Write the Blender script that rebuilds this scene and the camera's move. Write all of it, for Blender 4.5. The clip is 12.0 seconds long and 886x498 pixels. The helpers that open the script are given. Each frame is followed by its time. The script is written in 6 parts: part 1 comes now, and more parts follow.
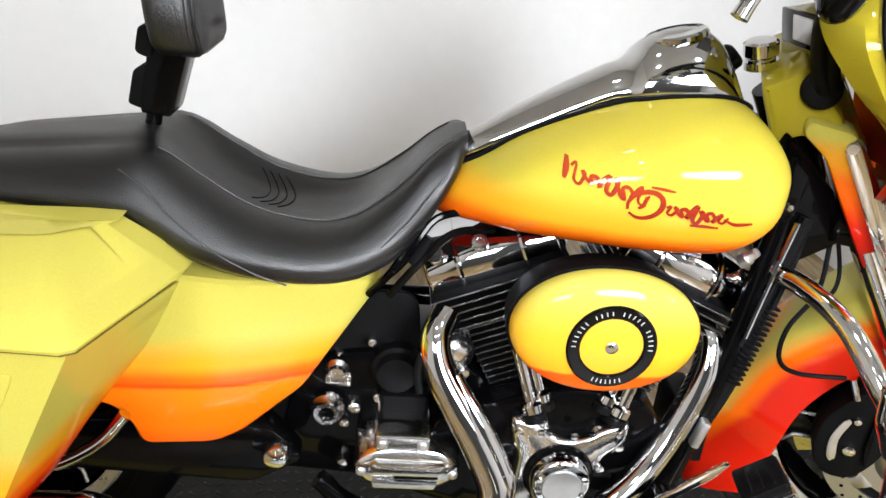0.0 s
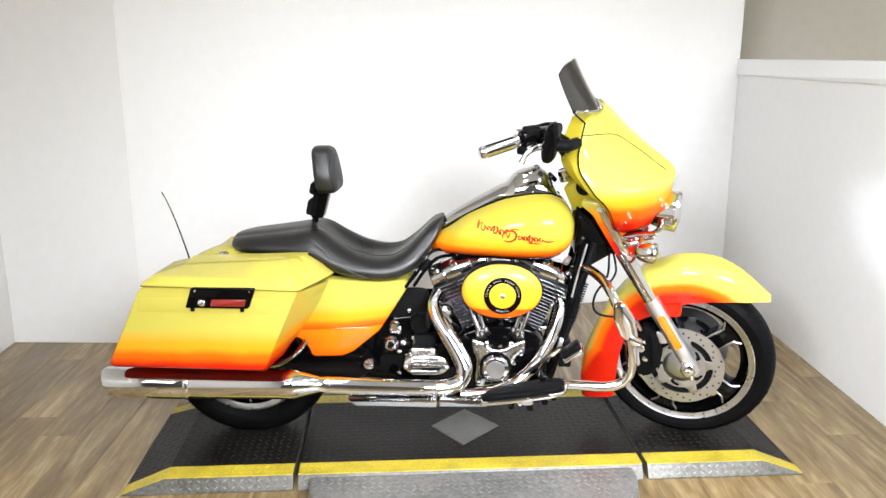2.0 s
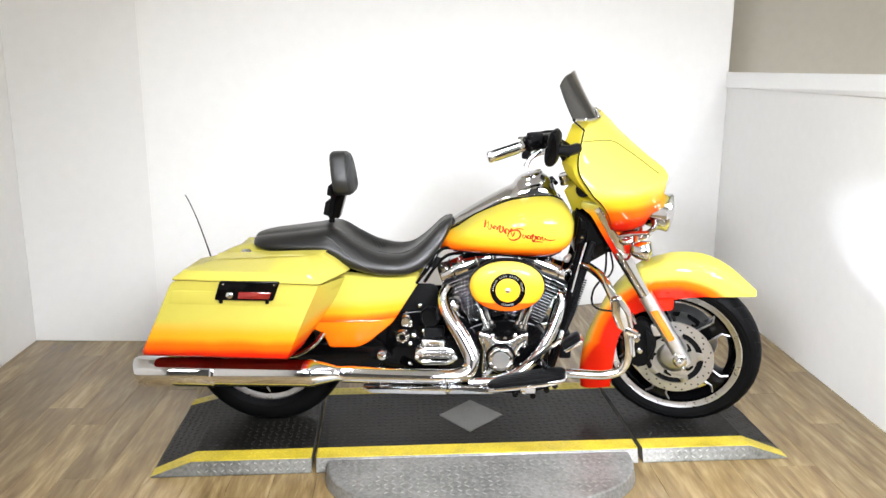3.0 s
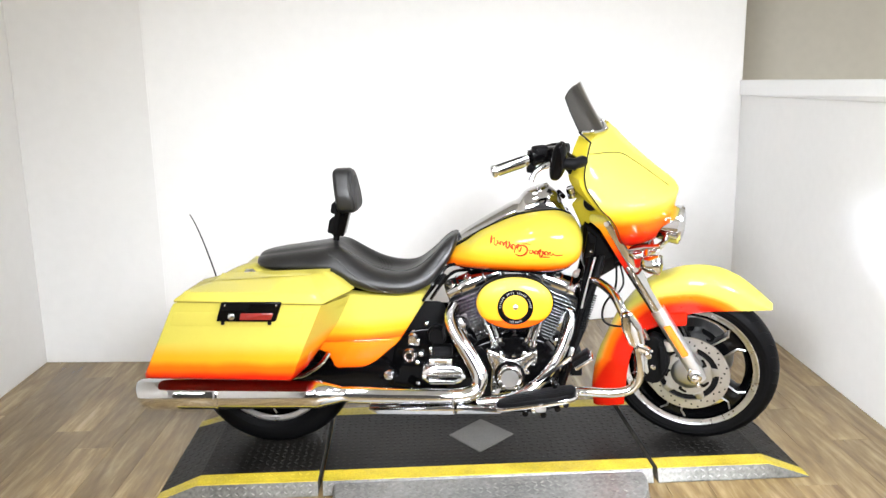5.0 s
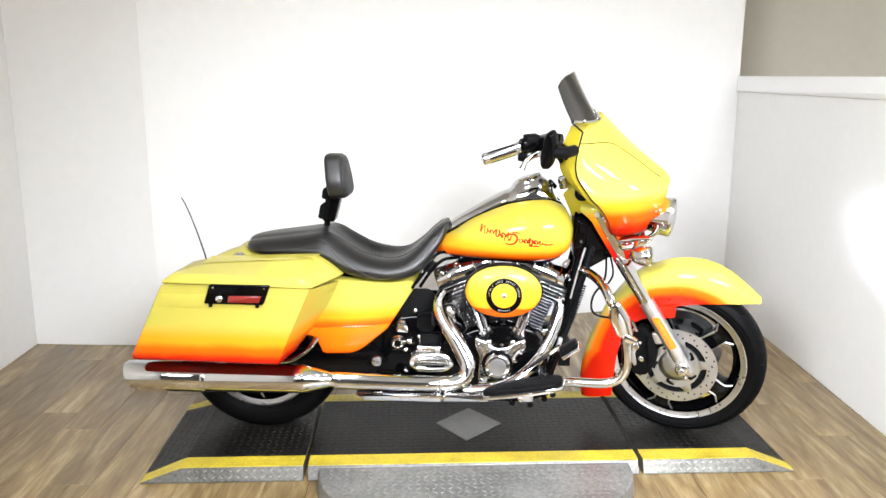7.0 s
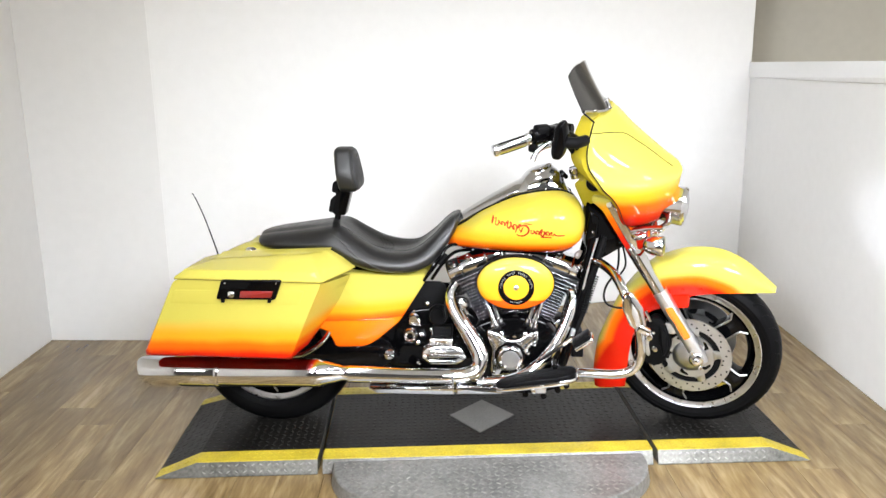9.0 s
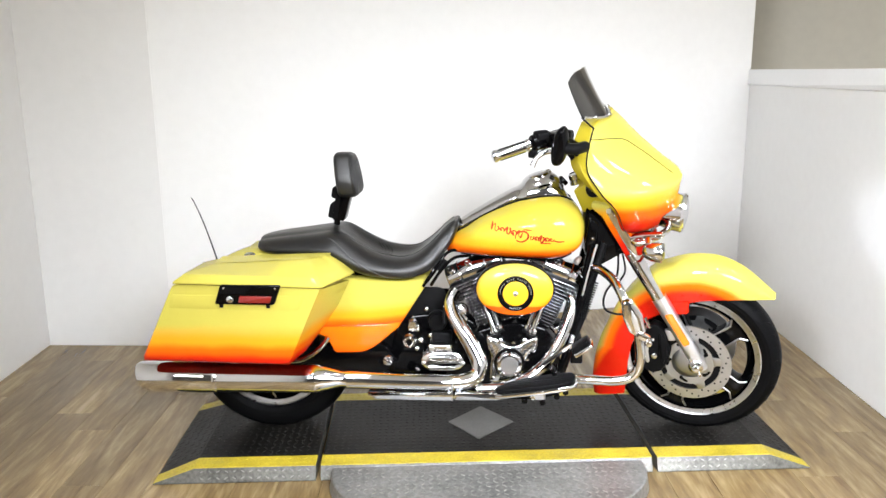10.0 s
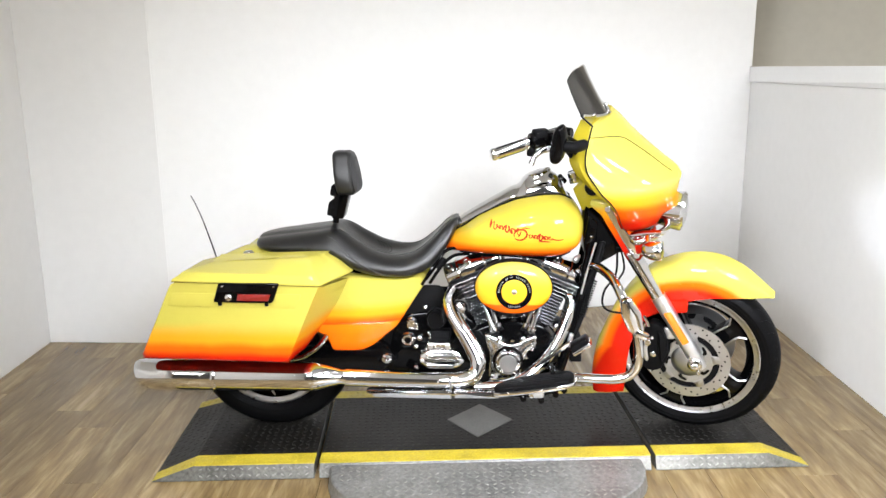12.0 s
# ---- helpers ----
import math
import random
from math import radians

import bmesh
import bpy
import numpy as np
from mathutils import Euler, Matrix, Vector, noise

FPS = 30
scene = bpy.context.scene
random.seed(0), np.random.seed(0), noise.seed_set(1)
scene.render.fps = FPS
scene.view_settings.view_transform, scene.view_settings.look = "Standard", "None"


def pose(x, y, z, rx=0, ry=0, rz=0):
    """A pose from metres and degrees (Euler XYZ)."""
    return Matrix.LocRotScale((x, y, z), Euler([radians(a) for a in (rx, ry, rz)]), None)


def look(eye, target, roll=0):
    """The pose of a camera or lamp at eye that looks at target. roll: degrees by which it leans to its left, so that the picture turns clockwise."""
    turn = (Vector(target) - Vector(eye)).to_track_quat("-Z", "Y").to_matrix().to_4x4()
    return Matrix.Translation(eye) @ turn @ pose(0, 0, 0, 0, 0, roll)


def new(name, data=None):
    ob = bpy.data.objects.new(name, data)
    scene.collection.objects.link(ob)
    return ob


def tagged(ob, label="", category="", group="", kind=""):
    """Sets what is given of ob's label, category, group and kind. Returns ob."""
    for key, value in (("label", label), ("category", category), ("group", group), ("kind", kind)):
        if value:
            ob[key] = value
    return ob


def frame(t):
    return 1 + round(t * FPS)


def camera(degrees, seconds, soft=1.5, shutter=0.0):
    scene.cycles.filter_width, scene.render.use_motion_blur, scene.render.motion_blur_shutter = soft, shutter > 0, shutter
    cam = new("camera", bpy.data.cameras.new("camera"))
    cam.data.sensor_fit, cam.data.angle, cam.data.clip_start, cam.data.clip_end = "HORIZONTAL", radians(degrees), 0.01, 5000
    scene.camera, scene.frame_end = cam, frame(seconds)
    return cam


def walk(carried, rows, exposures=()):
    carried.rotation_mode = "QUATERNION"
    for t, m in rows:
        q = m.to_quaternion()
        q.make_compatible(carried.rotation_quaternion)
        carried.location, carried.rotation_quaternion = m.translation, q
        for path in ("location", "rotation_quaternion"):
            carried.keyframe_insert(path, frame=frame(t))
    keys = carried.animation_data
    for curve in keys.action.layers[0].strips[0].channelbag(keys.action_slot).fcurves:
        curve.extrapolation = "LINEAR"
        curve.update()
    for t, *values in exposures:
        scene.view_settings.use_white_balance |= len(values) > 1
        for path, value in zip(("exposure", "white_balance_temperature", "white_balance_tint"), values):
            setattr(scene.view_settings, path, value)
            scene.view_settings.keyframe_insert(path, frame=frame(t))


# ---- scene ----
cam = camera(58.0, 12.0)
PATH = [
    (0, (0.6, -1.168, 1.189), (0.752, 0.658, 0.389), 5.7),
    (0.5, (0.62, -1.649, 1.28), (0.672, 0.249, 0.653), 1.0),
    (0.8, (0.692, -1.897, 1.324), (0.778, -0.013, 0.659), 2.2),
    (1, (0.761, -2.077, 1.347), (0.78, -0.175, 0.728), 1.3),
    (1.5, (0.747, -2.459, 1.392), (0.8, -0.528, 0.873), 0.7),
    (2, (0.832, -2.772, 1.429), (0.747, -0.831, 0.956), 0.0),
    (2.5, (0.814, -2.937, 1.431), (0.677, -0.99, 0.992), 1.3),
    (3, (0.783, -2.98, 1.427), (0.715, -1.031, 0.983), 0.2),
    (5, (0.832, -2.921, 1.428), (0.714, -0.967, 1.016), -1.0),
    (5.5, (0.826, -2.92, 1.423), (0.711, -0.969, 0.999), -0.9),
    (6, (0.836, -2.925, 1.418), (0.709, -0.974, 0.999), -0.4),
    (6.5, (0.838, -2.922, 1.414), (0.725, -0.968, 1.003), 0.6),
    (7, (0.862, -2.922, 1.402), (0.748, -0.971, 0.977), 0.2),
    (9, (0.86, -2.911, 1.408), (0.719, -0.968, 0.959), -0.7),
    (9.5, (0.854, -2.912, 1.405), (0.715, -0.966, 0.962), -0.3),
    (10, (0.859, -2.908, 1.404), (0.72, -0.96, 0.971), -0.5),
    (10.5, (0.858, -2.903, 1.406), (0.733, -0.956, 0.968), -0.5),
    (11, (0.875, -2.906, 1.407), (0.74, -0.957, 0.98), -0.6),
    (11.5, (0.872, -2.901, 1.414), (0.734, -0.956, 0.972), -0.6),
    (12, (0.872, -2.904, 1.41), (0.727, -0.959, 0.968), -0.5),
]
EXPOSURES = [(0.0, -1.93), (0.5, -1.9), (1.0, -1.8), (2.0, -1.58), (3.2, -1.55), (5.0, -1.47), (7.2, -1.47), (8.8, -1.61), (12.0, -1.61)]
walk(cam, [(t, look(eye, target, roll)) for t, eye, target, roll in PATH], EXPOSURES)

# ---- light ----
world = bpy.data.worlds.new("world")
scene.world = world
world.use_nodes = True
world.node_tree.nodes["Background"].inputs[0].default_value = (0.9, 0.93, 1.0, 1)
world.node_tree.nodes["Background"].inputs[1].default_value = 0.03


# ---- materials ----
def mat(name, colour, rough=0.5, metal=0.0, coat=0.0, vary=0.06, scale=8.0, bump=0.0, bump_scale=200.0, spec=0.5):
    """A surface with colour variation at two scales, uneven gloss and fine relief."""
    m = bpy.data.materials.new(name)
    m.use_nodes = True
    nt = m.node_tree
    b = nt.nodes["Principled BSDF"]
    b.inputs["Base Color"].default_value = (*colour, 1)
    b.inputs["Roughness"].default_value = rough
    b.inputs["Metallic"].default_value = metal
    b.inputs["Coat Weight"].default_value = coat
    b.inputs["Coat Roughness"].default_value = 0.03
    b.inputs["Specular IOR Level"].default_value = spec
    tc = nt.nodes.new("ShaderNodeTexCoord")
    if vary:
        n1 = nt.nodes.new("ShaderNodeTexNoise")
        n1.inputs["Scale"].default_value = scale
        n1.inputs["Detail"].default_value = 6
        n2 = nt.nodes.new("ShaderNodeTexNoise")
        n2.inputs["Scale"].default_value = scale * 14
        n2.inputs["Detail"].default_value = 3
        nt.links.new(tc.outputs["Object"], n1.inputs["Vector"])
        nt.links.new(tc.outputs["Object"], n2.inputs["Vector"])
        add = nt.nodes.new("ShaderNodeMath")
        add.operation = "ADD"
        nt.links.new(n1.outputs["Fac"], add.inputs[0])
        nt.links.new(n2.outputs["Fac"], add.inputs[1])
        mr = nt.nodes.new("ShaderNodeMapRange")
        mr.inputs["From Min"].default_value, mr.inputs["From Max"].default_value = 0.6, 1.4
        mr.inputs["To Min"].default_value, mr.inputs["To Max"].default_value = 1 - vary, 1 + vary
        nt.links.new(add.outputs[0], mr.inputs["Value"])
        mul = nt.nodes.new("ShaderNodeVectorMath")
        mul.operation = "SCALE"
        mul.inputs[0].default_value = colour
        nt.links.new(mr.outputs[0], mul.inputs["Scale"])
        nt.links.new(mul.outputs[0], b.inputs["Base Color"])
        mr2 = nt.nodes.new("ShaderNodeMapRange")
        mr2.inputs["From Min"].default_value, mr2.inputs["From Max"].default_value = 0.3, 0.7
        mr2.inputs["To Min"].default_value, mr2.inputs["To Max"].default_value = rough * 0.85, min(1, rough * 1.2)
        nt.links.new(n1.outputs["Fac"], mr2.inputs["Value"])
        nt.links.new(mr2.outputs[0], b.inputs["Roughness"])
    if bump:
        nb = nt.nodes.new("ShaderNodeTexNoise")
        nb.inputs["Scale"].default_value = bump_scale
        nb.inputs["Detail"].default_value = 4
        nt.links.new(tc.outputs["Object"], nb.inputs["Vector"])
        bp = nt.nodes.new("ShaderNodeBump")
        bp.inputs["Strength"].default_value = bump
        bp.inputs["Distance"].default_value = 0.002
        nt.links.new(nb.outputs["Fac"], bp.inputs["Height"])
        nt.links.new(bp.outputs[0], b.inputs["Normal"])
    return m


YELLOW, AMBER, ORANGE, RED, WINE = (0.455, 0.4, 0.072), (0.66, 0.29, 0.012), (0.7, 0.11, 0.003), (0.47, 0.011, 0.003), (0.18, 0.005, 0.003)
GOLD = (0.46, 0.38, 0.042)


def fade_paint(name, stops, axis=(0, 0, 1), origin=(0, 0, 0), radial=False, sag=None):
    """Clear-coated airbrushed paint: colours that run into one another along an axis, or outwards from a point in the side view."""
    m = bpy.data.materials.new(name)
    m.use_nodes = True
    nt = m.node_tree
    b = nt.nodes["Principled BSDF"]
    b.inputs["Roughness"].default_value = 0.4
    b.inputs["Specular IOR Level"].default_value = 0.0
    b.inputs["Coat Weight"].default_value = 0.6
    b.inputs["Coat IOR"].default_value = 1.4
    b.inputs["Coat Roughness"].default_value = 0.04
    tc = nt.nodes.new("ShaderNodeTexCoord")
    sub = nt.nodes.new("ShaderNodeVectorMath")
    sub.operation = "SUBTRACT"
    sub.inputs[1].default_value = origin
    nt.links.new(tc.outputs["Object"], sub.inputs[0])
    if radial:
        flat = nt.nodes.new("ShaderNodeVectorMath")
        flat.operation = "MULTIPLY"
        flat.inputs[1].default_value = axis
        nt.links.new(sub.outputs[0], flat.inputs[0])
        val = nt.nodes.new("ShaderNodeVectorMath")
        val.operation = "LENGTH"
        nt.links.new(flat.outputs[0], val.inputs[0])
        out = val.outputs["Value"]
        if sag:
            # the arch of colour widens below a height
            sep = nt.nodes.new("ShaderNodeSeparateXYZ")
            nt.links.new(tc.outputs["Object"], sep.inputs[0])
            low = nt.nodes.new("ShaderNodeMath")
            low.operation = "SUBTRACT"
            low.inputs[0].default_value = sag[0]
            low.use_clamp = True
            nt.links.new(sep.outputs["Z"], low.inputs[1])
            wide = nt.nodes.new("ShaderNodeMath")
            wide.operation = "MULTIPLY_ADD"
            wide.inputs[1].default_value = -sag[1]
            nt.links.new(low.outputs[0], wide.inputs[0])
            nt.links.new(out, wide.inputs[2])
            out = wide.outputs[0]
    else:
        val = nt.nodes.new("ShaderNodeVectorMath")
        val.operation = "DOT_PRODUCT"
        val.inputs[1].default_value = axis
        nt.links.new(sub.outputs[0], val.inputs[0])
        out = val.outputs["Value"]
    nz = nt.nodes.new("ShaderNodeTexNoise")
    nz.inputs["Scale"].default_value = 9
    nz.inputs["Detail"].default_value = 3
    nt.links.new(tc.outputs["Object"], nz.inputs["Vector"])
    wob = nt.nodes.new("ShaderNodeMath")
    wob.operation = "MULTIPLY_ADD"
    wob.inputs[1].default_value = 0.016
    nt.links.new(nz.outputs["Fac"], wob.inputs[0])
    nt.links.new(out, wob.inputs[2])
    lo, hi = stops[0][0], stops[-1][0]
    mr = nt.nodes.new("ShaderNodeMapRange")
    mr.inputs["From Min"].default_value, mr.inputs["From Max"].default_value = lo + 0.008, hi + 0.008
    nt.links.new(wob.outputs[0], mr.inputs["Value"])
    ramp = nt.nodes.new("ShaderNodeValToRGB")
    ramp.color_ramp.interpolation = "EASE"
    els = ramp.color_ramp.elements
    for k, (z, c) in enumerate(stops):
        e = els[k] if k < 2 else els.new(1.0)
        e.position, e.color = (z - lo) / (hi - lo), (*c, 1)
    for k, (z, c) in enumerate(stops):
        els[k].position, els[k].color = (z - lo) / (hi - lo), (*c, 1)
    nt.links.new(mr.outputs[0], ramp.inputs["Fac"])
    # metal flake under the clear coat
    fl = nt.nodes.new("ShaderNodeTexVoronoi")
    fl.inputs["Scale"].default_value = 900
    nt.links.new(tc.outputs["Object"], fl.inputs["Vector"])
    fm = nt.nodes.new("ShaderNodeMapRange")
    fm.inputs["To Min"].default_value, fm.inputs["To Max"].default_value = 0.93, 1.05
    nt.links.new(fl.outputs["Color"], fm.inputs["Value"])
    sc = nt.nodes.new("ShaderNodeVectorMath")
    sc.operation = "SCALE"
    nt.links.new(ramp.outputs["Color"], sc.inputs[0])
    nt.links.new(fm.outputs[0], sc.inputs["Scale"])
    nt.links.new(sc.outputs[0], b.inputs["Base Color"])
    return m


CHROME = mat("chrome", (0.73, 0.74, 0.765), 0.06, 1.0, vary=0.03, scale=5)
POLISHED = mat("polished_cast_cover", (0.8, 0.8, 0.81), 0.17, 1.0, vary=0.05, scale=20)
SATIN = mat("satin_aluminium", (0.72, 0.72, 0.73), 0.36, 1.0, vary=0.06, scale=30)
STEEL = mat("brushed_steel", (0.43, 0.43, 0.425), 0.36, 1.0, vary=0.08, scale=40, bump=0.1)
BLACK = mat("black_enamel", (0.0014, 0.0014, 0.0016), 0.14, 0.0, coat=0.14, vary=0.2, scale=12, spec=0.06)
MATBLACK = mat("black_plastic", (0.004, 0.004, 0.0043), 0.5, vary=0.2, scale=20, bump=0.15, bump_scale=700, spec=0.05)
WRINKLE = mat("black_wrinkle_coat", (0.003, 0.003, 0.0033), 0.42, spec=0.06, vary=0.25, scale=20, bump=0.35, bump_scale=500)
RUBBER = mat("tyre_rubber", (0.0024, 0.0024, 0.0027), 0.5, spec=0.06, vary=0.2, scale=10, bump=0.15, bump_scale=300)
VINYL = mat("grey_grained_vinyl", (0.028, 0.028, 0.029), 0.5, spec=0.3, vary=0.2, scale=14, bump=0.5, bump_scale=600)
LEATHER = mat("black_leather", (0.003, 0.0029, 0.0029), 0.4, spec=0.62, vary=0.15, scale=9, bump=0.3, bump_scale=420)
MACHINED = mat("machined_rim_aluminium", (0.5, 0.5, 0.51), 0.3, 1.0, vary=0.12, scale=60, bump=0.1)
FINS = mat("machined_fin_edge", (0.36, 0.36, 0.37), 0.25, 1.0, vary=0.05)
AMBERLENS = mat("amber_lens", (0.8, 0.17, 0.004), 0.15, coat=1, vary=0.05)
REDLENS = mat("red_reflector", (0.17, 0.006, 0.005), 0.15, coat=1, vary=0.15, scale=60)
SMOKE = mat("smoked_acrylic", (0.008, 0.008, 0.009), 0.1, coat=1, vary=0.05)
LIDSHADE = mat("lid_shadow_ochre", (0.11, 0.085, 0.012), 0.6, vary=0.1, spec=0.1)
WHITE = mat("white_lettering", (0.4, 0.4, 0.38), 0.5, vary=0.02)
DECAL = fade_paint("red_script_decal", [(0.82, (0.22, 0.015, 0.008)), (0.9, (0.36, 0.05, 0.018))])
TANKP = fade_paint("tank_fade_paint", [(0.747, WINE), (0.758, RED), (0.78, ORANGE), (0.81, AMBER), (0.856, GOLD)])
BAGP = fade_paint("saddlebag_fade_paint", [(0.445, WINE), (0.468, RED), (0.5, ORANGE), (0.535, AMBER), (0.6, YELLOW)])
SIDEP = fade_paint("side_cover_fade_paint", [(0.40, (0.6, 0.075, 0.003)), (0.45, (0.66, 0.13, 0.003)), (0.503, (0.68, 0.165, 0.004)), (0.511, (0.6, 0.06, 0.004)), (0.519, ORANGE), (0.548, AMBER), (0.6, YELLOW)])
FAIRP = fade_paint("fairing_fade_paint", [(0.845, WINE), (0.875, RED), (0.93, ORANGE), (0.97, AMBER), (1.02, YELLOW)])
LEGP = fade_paint("fork_cover_fade_paint", [(0.745, WINE), (0.80, RED), (0.865, ORANGE), (0.905, AMBER), (0.935, YELLOW)])
AIRP = fade_paint("air_cleaner_fade_paint", [(0.574, (0.8, 0.14, 0.006)), (0.604, (0.78, 0.085, 0.005)), (0.610, (0.72, 0.3, 0.012)), (0.655, (0.64, 0.35, 0.02)), (0.735, YELLOW)])
FENDP = fade_paint("front_fender_fade_paint", [(0.2, RED), (0.29, RED), (0.32, ORANGE), (0.35, YELLOW)], (1.16, 0, 1), (1.5506, 0, 0.335), True, (0.37, 0.6))
YELP = fade_paint("yellow_paint", [(0.0, YELLOW), (2.0, YELLOW)])
# Body yellow darkened to carry the shade on the rear-facing dash panels.
SHADEDP = fade_paint("shaded_yellow_paint", [(0.0, (0.34, 0.275, 0.018)), (2.0, (0.34, 0.275, 0.018))])


# ---- mesh tools ----
def part(name, bm, material, parent, label="", smooth=35.0):
    """Links a bmesh as one mesh object under a thing or a part."""
    bmesh.ops.recalc_face_normals(bm, faces=bm.faces[:])
    big = [f for f in bm.faces if len(f.verts) > 4]
    for f in bm.faces:
        f.smooth = smooth > 0 and len(f.verts) <= 4
    if big:
        bmesh.ops.triangulate(bm, faces=big)
    me = bpy.data.meshes.new(name)
    bm.to_mesh(me)
    bm.free()
    me.materials.append(material)
    if smooth > 0:
        me.set_sharp_from_angle(angle=radians(smooth))
    ob = new(name, me)
    if parent is not None:
        ob.parent = parent
    return tagged(ob, label)


def spline(pts, n, closed=True):
    """n points evenly along a smooth curve through pts (any dimension)."""
    p = np.array(pts, float)
    m = len(p)
    out = []
    segs = m if closed else m - 1
    for i in range(segs):
        a = p[(i - 1) % m] if closed or i > 0 else 2 * p[0] - p[1]
        b, c = p[i], p[(i + 1) % m]
        d = p[(i + 2) % m] if closed or i + 2 < m else 2 * p[-1] - p[-2]
        for k in range(16):
            t = k / 16
            out.append(0.5 * (2 * b + (c - a) * t + (2 * a - 5 * b + 4 * c - d) * t * t + (3 * b - a - 3 * c + d) * t ** 3))
    if not closed:
        out.append(p[-1])
    q = np.array(out)
    q2 = np.vstack([q, q[:1]]) if closed else q
    s = np.concatenate([[0], np.cumsum(np.linalg.norm(np.diff(q2, axis=0), axis=1))])
    want = np.linspace(0, s[-1], n, endpoint=not closed)
    return np.array([np.interp(want, s, q2[:, k]) for k in range(q.shape[1])]).T


def polyline(pts, n, closed=True):
    """n points evenly along straight runs between pts."""
    p = np.array(pts, float)
    p2 = np.vstack([p, p[:1]]) if closed else p
    s = np.concatenate([[0], np.cumsum(np.linalg.norm(np.diff(p2, axis=0), axis=1))])
    want = np.linspace(0, s[-1], n, endpoint=not closed)
    return np.array([np.interp(want, s, p2[:, k]) for k in range(p.shape[1])]).T


def rounded(pts, r, n=4):
    """A polygon with its corners rounded by r."""
    p = np.array(pts, float)
    out = []
    for i in range(len(p)):
        a, b, c = p[i - 1], p[i], p[(i + 1) % len(p)]
        u, v = a - b, c - b
        lu, lv = np.linalg.norm(u), np.linalg.norm(v)
        k = min(r, lu * 0.45, lv * 0.45)
        s, e = b + u / lu * k, b + v / lv * k
        for j in range(n + 1):
            t = j / n
            out.append((1 - t) ** 2 * s + 2 * t * (1 - t) * b + t * t * e)
    return np.array(out)


def inset(ring, d):
    """Moves a closed 2D ring inwards by d."""
    p = np.array(ring)
    area = np.sum(p[:, 0] * np.roll(p[:, 1], -1) - np.roll(p[:, 0], -1) * p[:, 1])
    t = np.roll(p, -1, 0) - np.roll(p, 1, 0)
    t = t / (np.linalg.norm(t, axis=1, keepdims=True) + 1e-9)
    nrm = np.stack([-t[:, 1], t[:, 0]], 1) * (1 if area > 0 else -1)
    return p + nrm * d


def rings(bm, loops, cap=True, closed=True):
    """Bridges loops of equal length into a skin."""
    vs = [[bm.verts.new(Vector(q)) for q in lp] for lp in loops]
    n = len(vs[0])
    for a, b in zip(vs, vs[1:]):
        for k in range(n if closed else n - 1):
            bm.faces.new((a[k], a[(k + 1) % n], b[(k + 1) % n], b[k]))
    if cap:
        bm.faces.new(vs[0])
        bm.faces.new(vs[-1])
    return bm


def pillow(outline, layers, bm=None):
    """A body from an outline in the side view (x, z), stacked sideways: layers of (y, inset)."""
    bm = bm or bmesh.new()
    return rings(bm, [[(x, y, z) for x, z in inset(outline, d)] for y, d in layers])


def slab(outline, y0, y1, r=0.004, bm=None):
    """A plate with an outline in the side view and eased edges."""
    s = 1 if y1 > y0 else -1
    return pillow(outline, [(y0, r), (y0 + s * r * 0.3, r * 0.3), (y0 + s * r, 0), (y1 - s * r, 0), (y1 - s * r * 0.3, r * 0.3), (y1, r)], bm)


def tube(path, radius, n=14, bm=None, smooth=True, steps=None, cap=True):
    """A round bar along a path; radius may be a list along it."""
    bm = bm or bmesh.new()
    p = spline(path, steps or max(8, 6 * len(path)), False) if smooth and len(path) > 2 else np.array(path, float)
    m = len(p)
    rad = np.interp(np.linspace(0, 1, m), np.linspace(0, 1, len(radius)), radius) if hasattr(radius, "__len__") else np.full(m, radius)
    loops = []
    ref = Vector((0, 0, 1))
    first = Vector(p[1] - p[0]).normalized()
    if abs(first.z) > 0.9:
        ref = Vector((0, 1, 0))
    u = first.cross(ref).normalized()
    for i in range(m):
        t = Vector(p[min(i + 1, m - 1)] - p[max(i - 1, 0)]).normalized()
        u = (u - t * u.dot(t)).normalized()
        v = t.cross(u)
        loops.append([Vector(p[i]) + (u * math.cos(2 * math.pi * k / n) + v * math.sin(2 * math.pi * k / n)) * rad[i] for k in range(n)])
    return rings(bm, loops, cap)


def lathe(profile, centre, axis=(0, 1, 0), n=32, bm=None, cap=True):
    """A turned body: profile of (distance along the axis, radius)."""
    bm = bm or bmesh.new()
    a = Vector(axis).normalized()
    u = a.orthogonal().normalized()
    v = a.cross(u)
    c = Vector(centre)
    loops = [[c + a * d + (u * math.cos(2 * math.pi * k / n) + v * math.sin(2 * math.pi * k / n)) * max(r, 1e-4) for k in range(n)] for d, r in profile]
    return rings(bm, loops, cap)


def box(size, at, r=0.004, m=None, bm=None):
    """A block with eased edges."""
    bm = bm or bmesh.new()
    x, y, z = (s / 2 for s in size)
    r = min(r, x * 0.6, y * 0.6, z * 0.6)
    base = rounded([(-x, -z), (x, -z), (x, z), (-x, z)], r, 3)
    q = [[(a, yy, b) for a, b in inset(base, d)] for yy, d in ((-y, r), (-y + r * 0.3, r * 0.3), (-y + r, 0), (y - r, 0), (y - r * 0.3, r * 0.3), (y, r))]
    t = (m or Matrix()).copy()
    off = Vector(at)
    return rings(bm, [[t @ Vector(v) + off for v in lp] for lp in q])


